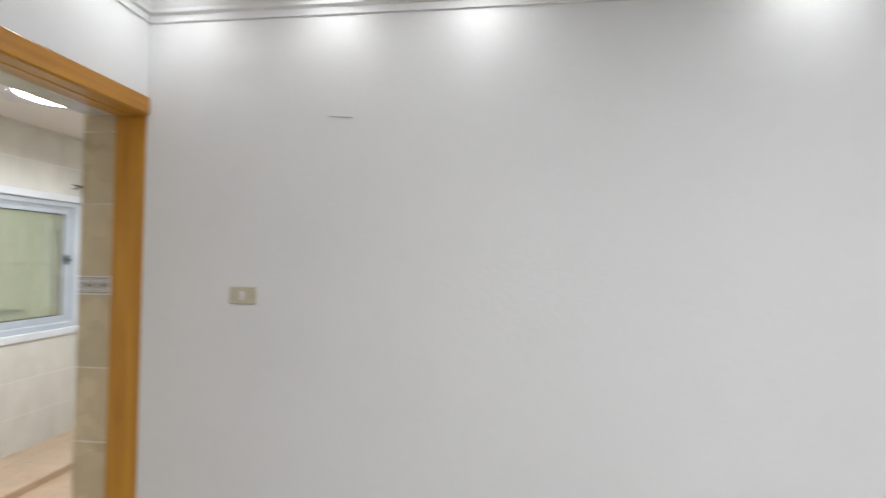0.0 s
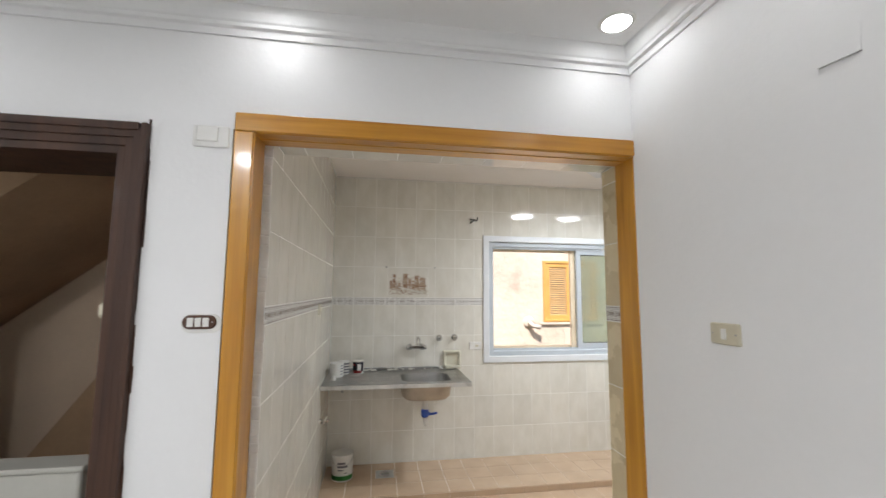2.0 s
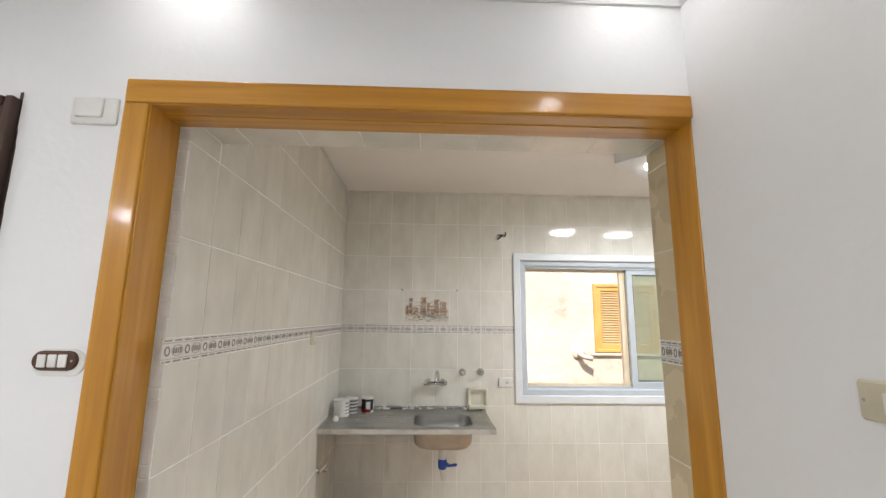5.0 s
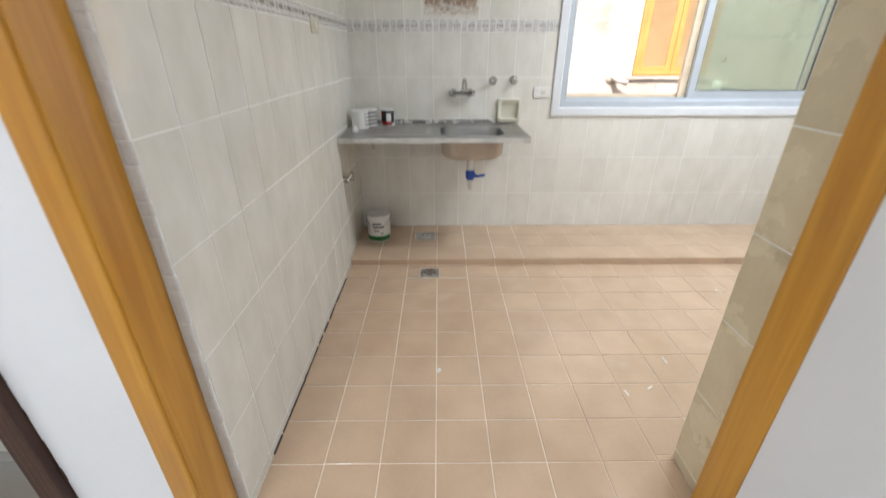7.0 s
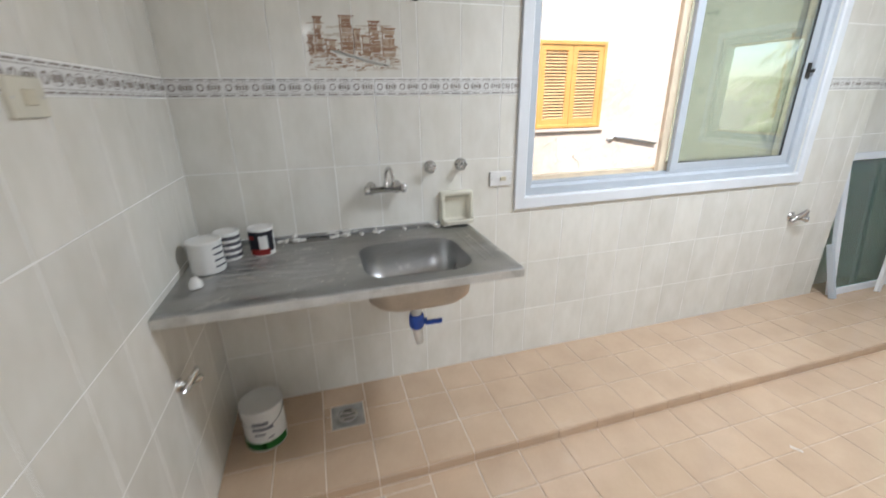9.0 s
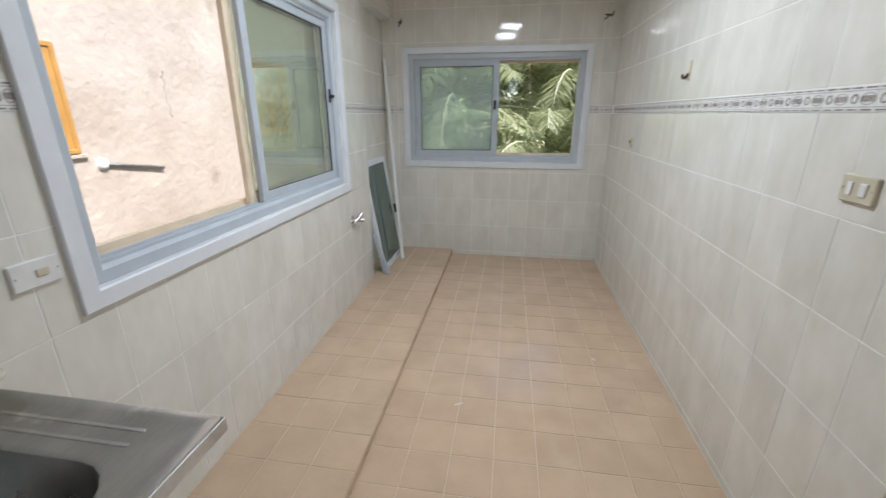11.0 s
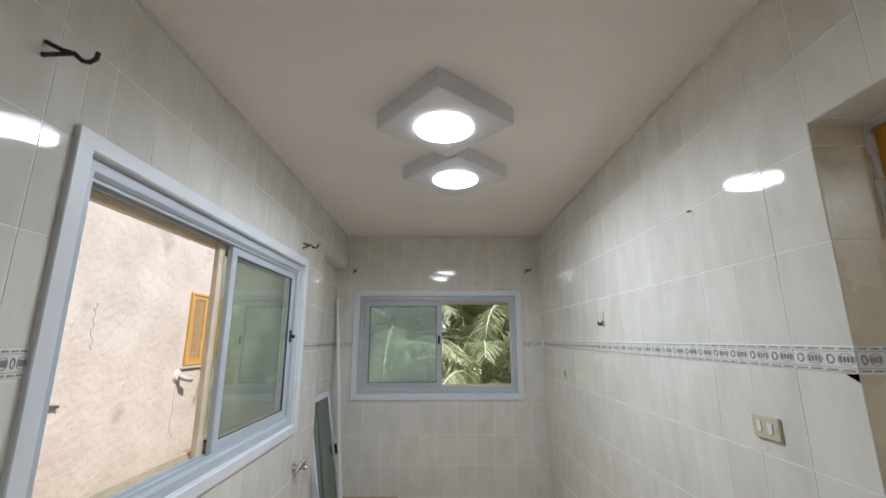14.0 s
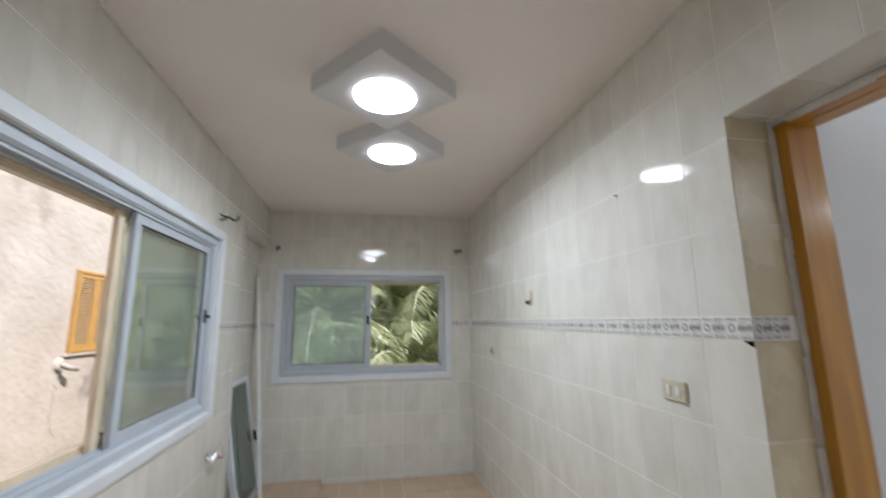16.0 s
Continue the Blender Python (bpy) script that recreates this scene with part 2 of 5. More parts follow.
STAIR_PALE = surface("pale_stair_parapet", (0.52, 0.51, 0.46), 0.7, scale=3, fine=40, vary=0.08)
HALL_TILE = surface("grey_hall_tile", (0.44, 0.43, 0.40), 0.25, scale=4, fine=60, vary=0.1, random=0.04)
HALL_GROUT = surface("grey_grout", (0.30, 0.29, 0.27), 0.8, vary=0.1)
GROUND_MAT = surface("dry_ground", (0.22, 0.19, 0.13), 0.95, scale=0.6, fine=8, vary=0.25, bump=0.02, bump_scale=6)
ROOF_MAT = surface("roof_plaster", (0.40, 0.38, 0.34), 0.9, scale=1.0, fine=12, vary=0.15)
PIPE_GREY = surface("weathered_grey_pipe", (0.40, 0.35, 0.30), 0.7, scale=9, fine=60, vary=0.25, bump=0.002)
TRUNK_MAT = surface("palm_trunk", (0.16, 0.11, 0.07), 0.95, scale=6, fine=40, vary=0.3, bump=0.02, bump_scale=14)


def leaf_mat(name, a, b_, rough=0.5):
    m, nt, b = node_mat(name)
    N, L = nt.nodes.new, nt.links.new
    geo, mix = N("ShaderNodeNewGeometry"), N("ShaderNodeMix")
    mix.data_type = "RGBA"
    mix.inputs["A"].default_value, mix.inputs["B"].default_value = (*a, 1), (*b_, 1)
    L(geo.outputs["Random Per Island"], mix.inputs["Factor"])
    L(mix.outputs["Result"], b.inputs["Base Color"])
    b.inputs["Roughness"].default_value = rough
    tl, mx = N("ShaderNodeBsdfTranslucent"), N("ShaderNodeMixShader")
    L(mix.outputs["Result"], tl.inputs[0])
    mx.inputs[0].default_value = 0.5
    L(b.outputs[0], mx.inputs[1])
    L(tl.outputs[0], mx.inputs[2])
    L(mx.outputs[0], nt.nodes["Material Output"].inputs[0])
    return m


PALM_LEAF = leaf_mat("palm_leaflet", (0.18, 0.23, 0.085), (0.64, 0.66, 0.42), 0.32)
BUSH_LEAF = leaf_mat("broad_leaf", (0.20, 0.26, 0.09), (0.52, 0.56, 0.30), 0.45)
RACHIS = surface("palm_rachis", (0.52, 0.51, 0.33), 0.45, vary=0.2)


def floor_grout():
    """Light new grout laid over part of the floor, older tan grout elsewhere."""
    m, nt, b = node_mat("floor_grout")
    N, L = nt.nodes.new, nt.links.new
    geo, sep, nz, ad, mr, mix = (N("ShaderNodeNewGeometry"), N("ShaderNodeSeparateXYZ"), N("ShaderNodeTexNoise"), N("ShaderNodeMath"),
                                 N("ShaderNodeMapRange"), N("ShaderNodeMix"))
    L(geo.outputs["Position"], sep.inputs[0])
    L(geo.outputs["Position"], nz.inputs["Vector"])
    nz.inputs["Scale"].default_value, nz.inputs["Detail"].default_value = 2.5, 6
    ad.operation = "MULTIPLY_ADD"
    L(nz.outputs[0], ad.inputs[0])
    ad.inputs[1].default_value = -1.1
    L(sep.outputs[1], ad.inputs[2])
    mr.inputs["From Min"].default_value, mr.inputs["From Max"].default_value = 0.45, 0.75
    L(ad.outputs[0], mr.inputs["Value"])
    mix.data_type = "RGBA"
    mix.inputs["A"].default_value, mix.inputs["B"].default_value = (0.77, 0.68, 0.56, 1), (0.61, 0.47, 0.35, 1)
    L(mr.outputs[0], mix.inputs["Factor"])
    L(mix.outputs["Result"], b.inputs["Base Color"])
    b.inputs["Roughness"].default_value = 0.7
    return m


FLOOR_GROUT = floor_grout()

# ---- building helpers ----


def to_mesh(name, bm, mats):
    me = bpy.data.meshes.new(name)
    bm.to_mesh(me)
    bm.free()
    for m in mats if isinstance(mats, (list, tuple)) else [mats]:
        me.materials.append(m)
    return me


def part(name, bm, mats, parent=None, label="", smooth=False):
    ob = new(name, to_mesh(name, bm, mats))
    if smooth:
        ob.data.shade_smooth()
    ob.parent = parent
    if label:
        ob["label"] = label
    return ob


def thing(name, label, category, at=(0, 0, 0), turn=0.0, group="", kind=""):
    ob = new(name)
    ob.matrix_basis = pose(*at, 0, 0, turn)
    ob.empty_display_size = 0.1
    return tagged(ob, label, category, group, kind)


def add_box(bm, a, b, bevel=0.0, mat=0, m=None):
    lo, hi = [min(p, q) for p, q in zip(a, b)], [max(p, q) for p, q in zip(a, b)]
    made = bmesh.ops.create_cube(bm, size=1)["verts"]
    for v in made:
        v.co = Vector([lo[i] + (v.co[i] + 0.5) * (hi[i] - lo[i]) for i in range(3)])
    faces = {f for v in made for f in v.link_faces}
    for f in faces:
        f.material_index = mat
    if bevel:
        edges = list({e for v in made for e in v.link_edges})
        res = bmesh.ops.bevel(bm, geom=edges, offset=bevel, segments=2, profile=0.5, affect="EDGES")
        for f in res["faces"]:
            f.material_index = mat
            f.smooth = False
        made = list({v for f in res["faces"] for v in f.verts})
    if m is not None:
        bmesh.ops.transform(bm, matrix=m, verts=made)
    return bm


def box(a, b, bevel=0.0):
    return add_box(bmesh.new(), a, b, bevel)


def ring_loft(bm, loops, cap_a=False, cap_b=False, mat=0, smooth=True):
    """Bridges loops of equally many points into one skin."""
    rows = [[bm.verts.new(p) for p in loop] for loop in loops]
    n = len(rows[0])
    for a, b in zip(rows, rows[1:]):
        for i in range(n):
            f = bm.faces.new((a[i], a[(i + 1) % n], b[(i + 1) % n], b[i]))
            f.material_index, f.smooth = mat, smooth
    for row, want in ((rows[0], cap_a), (rows[-1], cap_b)):
        if want:
            f = bm.faces.new(row)
            f.material_index = mat
    return bm


def circle(c, axis_u, axis_v, r, n=20):
    c, u, v = Vector(c), Vector(axis_u), Vector(axis_v)
    return [c + r * (math.cos(2 * math.pi * i / n) * u + math.sin(2 * math.pi * i / n) * v) for i in range(n)]


def lathe(bm, centre, axis, profile, n=20, mat=0, cap_a=True, cap_b=True):
    """Turns (distance along the axis, radius) pairs round an axis."""
    ax = Vector(axis).normalized()
    u = ax.orthogonal().normalized()
    v = ax.cross(u)
    ring_loft(bm, [circle(Vector(centre) + ax * d, u, v, r, n) for d, r in profile], cap_a, cap_b, mat)
    return bm


def tube(bm, points, radius, n=10, mat=0, taper=None):
    """A round tube along a line of points."""
    pts = [Vector(p) for p in points]
    up, loops = None, []
    for i, p in enumerate(pts):
        d = (pts[min(i + 1, len(pts) - 1)] - pts[max(i - 1, 0)]).normalized()
        u = d.orthogonal().normalized() if up is None else (up - d * up.dot(d)).normalized()
        up = u
        r = radius if taper is None else radius * (1 - (1 - taper) * i / (len(pts) - 1))
        loops.append(circle(p, u, d.cross(u), r, n))
    return ring_loft(bm, loops, True, True, mat)


def rounded(cx, cy, w, h, r, z, seg=5):
    """A rounded rectangle as a loop at height z."""
    out = []
    for k, (sx, sy) in enumerate(((1, 1), (-1, 1), (-1, -1), (1, -1))):
        for i in range(seg + 1):
            a = math.pi / 2 * (k + i / seg)
            out.append(Vector((cx + sx * (w / 2 - r) + r * math.cos(a), cy + sy * (h / 2 - r) + r * math.sin(a), z)))
    return out


def minus(rect, hole):
    """What is left of a rectangle (u0, v0, u1, v1) outside a hole, as rectangles."""
    u0, v0, u1, v1 = rect
    a0, b0, a1, b1 = max(u0, hole[0]), max(v0, hole[1]), min(u1, hole[2]), min(v1, hole[3])
    if a0 >= a1 or b0 >= b1:
        return [rect]
    left = [(u0, v0, a0, v1), (a1, v0, u1, v1), (a0, v0, a1, b0), (a0, b1, a1, v1)]
    return [q for q in left if q[2] - q[0] > 0.004 and q[3] - q[1] > 0.004]


def cut(rects, holes):
    for hole in holes:
        rects = [q for r in rects for q in minus(r, hole)]
    return rects


TILE_MESHES = {}


def tile_mesh(w, h, thick, mat, edge=0.0006):
    key = (round(w, 3), round(h, 3), thick, mat.name)
    if key not in TILE_MESHES:
        bm = bmesh.new()
        x, y = w / 2, h / 2
        e = min(edge, w / 4, h / 4)
        ring_loft(bm, [[Vector((sx * x, sy * y, -thick)) for sx, sy in ((-1, -1), (1, -1), (1, 1), (-1, 1))],
                       [Vector((sx * x, sy * y, -e)) for sx, sy in ((-1, -1), (1, -1), (1, 1), (-1, 1))],
                       [Vector((sx * (x - e), sy * (y - e), 0)) for sx, sy in ((-1, -1), (1, -1), (1, 1), (-1, 1))]], False, True, 0, False)
        TILE_MESHES[key] = to_mesh("tile", bm, mat)
    return TILE_MESHES[key]


def basis(o, u, v):
    u, v = Vector(u), Vector(v)
    n = u.cross(v)
    return Matrix(((u.x, v.x, n.x, o[0]), (u.y, v.y, n.y, o[1]), (u.z, v.z, n.z, o[2]), (0, 0, 0, 1)))


def lay_tiles(parent, at, us, vs, holes, mat, gap=0.004, thick=0.004, tilt=0.11, name="tile"):
    """Lays tiles on the plane of `at` (columns u, v, normal), between the joints us and vs, cut round the holes."""
    rng = random.Random(len(us) * 100 + len(vs))
    for u0, u1 in zip(us, us[1:]):
        for v0, v1 in zip(vs, vs[1:]):
            for q in cut([(u0, v0, u1, v1)], holes):
                w, h = q[2] - q[0] - gap, q[3] - q[1] - gap
                if w < 0.008 or h < 0.008:
                    continue
                ob = new(name, tile_mesh(w, h, thick, mat))
                ob.parent = parent
                t = [radians(max(-0.16, min(0.16, rng.gauss(0, tilt)))) for _ in range(2)]
                ob.matrix_basis = at @ Matrix.Translation(((q[0] + q[2]) / 2, (q[1] + q[3]) / 2, rng.uniform(-0.0002, 0.0002))) @ Euler((*t, 0)).to_matrix().to_4x4()


def steps(a, b, pitch, start=None):
    """Joints from a to b every pitch, one of them at start."""
    s = a if start is None else start
    k0 = math.ceil((a - s) / pitch + 1e-6)
    out = [a]
    while s + k0 * pitch < b - 0.002:
        if s + k0 * pitch > a + 0.002:
            out.append(s + k0 * pitch)
        k0 += 1
    return out + [b]


# ---- plan ----
XK, XH, XL = 2.122, 2.432, 2.306          # door wall: kitchen face, hall face, kitchen edge of the wooden lining
YE, YR, YHW = 4.840, 1.485, 1.445         # end wall, tiled reveal of the opening, side wall of the hall
HK, HH = 2.700, 2.612                     # ceilings of kitchen and hall
ZO, ZT = 2.172, 2.194                     # head of the opening: wooden lining, tiled kitchen part
TW, TH = 0.1935, 0.2875                   # wall tile
B0, B1 = 1.478, 1.548                     # border course
W1 = (1.445, 0.925, 3.492, 2.166)         # window in the sink wall, outer edge of its trim: y0, z0, y1, z1
W2 = (0.098, 0.948, 1.906, 2.084)         # window in the end wall: x0, z0, x1, z1
TRIM = 0.060
NICHE_Y, NICHE_Z, NICHE_D = 3.950, 2.330, 0.10
STEP_X, STEP_Z = 0.612, 0.050
DD = (-1.36, -0.435, 2.095)               # dark doorway: y0, y1, head
XB, YB = 7.0, -4.2                        # far walls of the hall


def walls(name, label, boxes, mat):
    bm = bmesh.new()
    for a, b in boxes:
        add_box(bm, a, b)
    return tagged(part(name, bm, mat), label, "wall", kind="structure")


h1 = (W1[0] + TRIM, W1[1] + TRIM, W1[2] - TRIM, W1[3] - TRIM)
h2 = (W2[0] + TRIM, W2[1] + TRIM, W2[2] - TRIM, W2[3] - TRIM)
G = 0.0011
wall_sink = walls("wall_sink", "kitchen wall of glossy cream tiles with a patterned border", [
    ((-0.22, -0.15, -0.05), (-G, h1[0], HK)), ((-0.22, h1[0], -0.05), (-G, h1[2], h1[1])), ((-0.22, h1[0], h1[3]), (-G, h1[2], HK)),
    ((-0.22, h1[2], -0.05), (-G, NICHE_Y, HK)), ((-0.22, NICHE_Y, -0.05), (-NICHE_D - G, YE + 0.15, NICHE_Z)), ((-0.22, NICHE_Y, NICHE_Z), (-G, YE + 0.15, HK))], WALL_GROUT)
wall_end = walls("wall_end", "tiled end wall with a wide sliding window", [
    ((-G, YE + G, -0.05), (h2[0], YE + 0.15, HK)), ((h2[2], YE + G, -0.05), (XK + 0.1, YE + 0.15, HK)),
    ((h2[0], YE + G, -0.05), (h2[2], YE + 0.15, h2[1])), ((h2[0], YE + G, h2[3]), (h2[2], YE + 0.15, HK))], WALL_GROUT)
wall_side = walls("wall_side", "kitchen side wall of glossy cream tiles with a patterned border", [((-G, -0.15, -0.05), (XK, -G, HK)), ((XK, -0.105, -0.05), (XL, -G, ZO + 0.3))], WALL_GROUT)
wall_door = walls("wall_door", "tiled kitchen face of the wall beside the opening", [((XK + G, YR + G, -0.05), (XL + 0.02, YE + 0.15, HK)), ((XK + G, -G, ZT + G), (XL, YR + G, HK))], WALL_GROUT)
wall_hall_a = walls("wall_hall_front", "white painted hall wall round the kitchen opening", [
    ((XL, -0.105, ZO + 0.005), (XH, YR, 2.95)), ((XK, DD[1], -0.05), (XH, -0.105, 2.95)), ((XK, DD[0], DD[2]), (XH, DD[1], 2.95)), ((XK, YB, -0.05), (XH, DD[0], 2.95))], WALL_PAINT)
wall_hall_b = walls("wall_hall_side", "plain white painted hall wall", [((2.4315, YHW, -0.05), (XB, YHW + 0.2, 2.95))], WALL_PAINT)
walls("wall_hall_back", "plain white painted hall wall behind", [((XB, YB, -0.05), (XB + 0.15, YHW + 0.2, 2.95)), ((XK, YB - 0.15, -0.05), (XB + 0.15, YB, 2.95))], WALL_PAINT)

# floors
bm = bmesh.new()
add_box(bm, (-0.22, -0.15, -0.25), (XL, YE + 0.15, -0.002))
floor = tagged(part("floor_kitchen", bm, FLOOR_GROUT), "peach ceramic kitchen floor with pale joints", "floor", kind="structure")
bm = box((-NICHE_D - 0.002, 0.0, -0.002), (STEP_X - 0.004, YE, STEP_Z - 0.002))
platform = tagged(part("floor_step", bm, FLOOR_GROUT), "low peach-tiled step along the kitchen wall", "step", kind="structure")
bm = box((XL, YB, -0.25), (XB, YHW, -0.002))
floor_hall = tagged(part("floor_hall", bm, HALL_GROUT), "grey tiled hall floor", "floor", kind="structure")

# ceilings
tagged(part("ceiling_kitchen", box((-0.22, -0.15, HK), (XL, YE + 0.15, HK + 0.25)), KITCHEN_CEIL), "plain off-white kitchen ceiling", "ceiling", kind="structure")
tagged(part("ceiling_hall", box((XH, YB, HH), (XB, YHW, HH + 0.3)), CEIL_PAINT), "white hall ceiling with recessed lights", "ceiling", kind="structure")
# Unseen slab added over the rooms to keep direct sun out.
tagged(part("unseen_roof_slab", box((-0.22, YB - 2.5, 2.955), (XB + 0.3, YE + 0.15, 3.2)), ROOF_MAT), "unseen flat concrete slab added to keep the sun out", "roof", kind="structure")

# plaster beads where the kitchen walls meet the ceiling
bm = bmesh.new()
for a, b in (((0, 0, HK - 0.014), (0.012, YE, HK)), ((0.010, YE - 0.010, HK - 0.014), (XK, YE, HK)), ((0.010, 0, HK - 0.014), (XK, 0.010, HK)),
             ((XK - 0.010, 0.010, HK - 0.014), (XK, YE - 0.010, HK))):
    add_box(bm, a, b)
tagged(part("trim_ceiling_bead", bm, PLASTER), "thin white plaster bead under the ceiling", "trim", kind="structure")

# hall cornice: one moulded profile along two walls, mitred in the corner
PROFILE = [(0.0, -0.090), (0.008, -0.090), (0.012, -0.066), (0.026, -0.062), (0.028, -0.050), (0.034, -0.044), (0.048, -0.020), (0.060, -0.004), (0.062, 0.0), (0.0, 0.0)]
bm = bmesh.new()
rows = []
for place in ("a", "corner", "b"):
    loop = []
    for d, z in PROFILE:
        p = {"a": (XH + d, YB, HH + z), "corner": (XH + d, YHW - d, HH + z), "b": (XB, YHW - d, HH + z)}[place]
        loop.append(Vector(p))
    rows.append(loop)
ring_loft(bm, rows, True, True, 0, False)
tagged(part("trim_cornice", bm, CEIL_PAINT), "white moulded plaster cornice", "trim", kind="structure")

# ---- wooden casing of the kitchen opening ----
casing = tagged(new("door_casing"), "varnished orange-brown wooden casing of a wide opening", "door frame", kind="structure")
part("jamb", box((XL, -0.096, 0), (XH + 0.004, -0.030, ZO), 0.002), ORANGE_WOOD_UP, casing)
part("jamb", box((XL, 1.440, 0), (XH - 0.002, YR - 0.001, ZO), 0.002), ORANGE_WOOD_UP, casing)
part("head", box((XL, -0.030, ZO - 0.006), (XH + 0.004, 1.440, ZO + 0.004), 0.002), ORANGE_WOOD_ACROSS, casing)
bm = bmesh.new()
add_box(bm, (XH, -0.098, 0), (XH + 0.012, -0.034, ZO - 0.004), 0.004)
part("architrave", bm, ORANGE_WOOD_UP, casing)
part("architrave", box((XH, -0.098, ZO - 0.003), (XH + 0.012, YHW - 0.001, ZO + 0.064), 0.004), ORANGE_WOOD_ACROSS, casing)
part("stop_bead", box((XL + 0.05, -0.030, ZO - 0.009), (XL + 0.075, 1.440, ZO - 0.006), 0.002), ORANGE_WOOD_ACROSS, casing)

# rough plaster where the lining meets the tiles
bm = bmesh.new()
rng = random.Random(5)
for edge_y, side in ((-0.014, 1), (1.462, -1)):
    z = 0.0
    while z < ZO - 0.02:
        s = rng.uniform(0.03, 0.10)
        back = rng.uniform(0.004, 0.010) if side > 0 else rng.uniform(0.014, 0.030)
        add_box(bm, (XL - back, edge_y - (0.016 if side > 0 else -0.012), z), (XL + 0.002, edge_y + side * rng.uniform(0.000, 0.006) + (0.012 if side > 0 else 0.030), min(z + s, ZO - 0.01)), 0.006)
        z += s * 0.97
y = -0.02
while y < 1.42:
    s = rng.uniform(0.05, 0.14)
    add_box(bm, (XL - rng.uniform(0.006, 0.018), y, ZO - rng.uniform(0.000, 0.006)), (XL + 0.002, min(y + s, 1.43), ZT - rng.uniform(0.001, 0.006)), 0.003)
    y += s * 0.97
y = 0.02
while y < 0.80:
    s = rng.uniform(0.05, 0.14)
    add_box(bm, (XL - rng.uniform(0.006, 0.022), y, 0.0), (XL + 0.006, min(y + s, 0.80), rng.uniform(0.003, 0.007)), 0.002)
    y += s * 0.96
tagged(part("trim_plaster_edge", bm, PLASTER), "ragged white plaster along the casing", "trim", kind="structure")

# ---- windows ----


def bar_frame(w, h, width, d0, d1, bevel=0.003, chamfer=0.0):
    """A rectangular frame in the u-v plane, from depth d0 to d1; chamfer slopes its inner edge back."""
    bm = bmesh.new()

    def loop(inset, d):
        return [Vector((u, v, d)) for u, v in ((inset, inset), (w - inset, inset), (w - inset, h - inset), (inset, h - inset))]
    loops = [loop(0, d0), loop(0, d1 - bevel), loop(bevel, d1), loop(width - max(bevel, chamfer), d1), loop(width, d1 - max(bevel, chamfer)), loop(width, d0)]
    ring_loft(bm, loops + [loops[0]], False, False, 0, False)
    bmesh.ops.remove_doubles(bm, verts=bm.verts, dist=1e-5)
    return bm


def sash(parent, at, u0, v0, u1, v1, depth, glass, mat, latch=None, cream=False):
    """A sliding sash: frame, rubber gasket, pane and latch, at a depth behind the wall."""
    w, h = u1 - u0, v1 - v0
    m = at @ Matrix.Translation((u0, v0, depth))
    fr = part("sash", bar_frame(w, h, 0.052, -0.026, 0.0, 0.003), mat, parent)
    fr.matrix_basis = m
    gk = part("gasket", bar_frame(w - 0.100, h - 0.100, 0.006, -0.018, -0.006, 0.001), GASKET, fr)
    gk.matrix_basis = Matrix.Translation((0.050, 0.050, 0))
    pn = part("pane", box((0.055, 0.055, -0.014), (w - 0.055, h - 0.055, -0.010)), glass, fr)
    pn.visible_shadow = False
    if latch is not None:
        lb = bmesh.new()
        add_box(lb, (latch - 0.013, h * 0.50, 0.0), (latch + 0.013, h * 0.50 + 0.085, 0.010), 0.003)
        add_box(lb, (latch - 0.009, h * 0.50 + 0.030, 0.010), (latch + 0.009, h * 0.50 + 0.050, 0.036), 0.003)
        part("latch", lb, BLACK_METAL, fr, "black sash latch")
    return fr


def sliding_window(name, at, w, h, label, sashes):
    win = tagged(new(name), label, "window", kind="structure")
    part("window_trim", bar_frame(w, h, TRIM, -0.002, 0.016, 0.003, 0.006), ALU_WHITE, win, "white painted trim").matrix_basis = at
    fr = part("window_frame", bar_frame(w - 2 * TRIM, h - 2 * TRIM, 0.052, -0.125, -0.012, 0.003, 0.012), ALU, win)
    fr.matrix_basis = at @ Matrix.Translation((TRIM, TRIM, 0))
    i = TRIM + 0.052
    for d0, d1, mt in ((-0.118, -0.112, ALU_CREAM_LIT), (-0.078, -0.072, ALU), (-0.036, -0.030, ALU)):
        bm = bmesh.new()
        add_box(bm, (i, i, d0), (w - i, i + 0.012, d1))
        add_box(bm, (i, h - i - 0.012, d0), (w - i, h - i, d1))
        part("track", bm, mt, win).matrix_basis = at
    bm = bmesh.new()
    add_box(bm, (i, i, -0.150), (w - i, i + 0.030, -0.1195), 0.002)
    add_box(bm, (i, h - i - 0.030, -0.150), (w - i, h - i, -0.1195), 0.002)
    part("outer_track", bm, ALU_CREAM_LIT, win, "cream outer track, outside light put into its colour").matrix_basis = at
    for u0, u1, depth, glass, mt, latch in sashes:
        sash(win, at, u0, i + 0.004, u1, h - i - 0.004, depth, glass, mt, latch)
    return win


AT_SINK = basis((0, 0, 0), (0, 1, 0), (0, 0, 1))            # u = y, v = z, facing +x
AT_END = basis((0, YE, 0), (1, 0, 0), (0, 0, 1))            # u = x, v = z, facing -y
w1, z1 = W1[2] - W1[0], W1[3] - W1[1]
sliding_window("window_1", AT_SINK @ Matrix.Translation((W1[0], W1[1], 0)), w1, z1, "half-open grey aluminium sliding window with white trim",
               [(1.010, w1 - 0.113, -0.040, GLASS_GREEN, ALU, w1 - 0.113 - 1.010 - 0.026), (0.962, w1 - 0.138, -0.082, GLASS_GREEN, ALU_CREAM_LIT, None)])
w2, z2 = W2[2] - W2[0], W2[3] - W2[1]
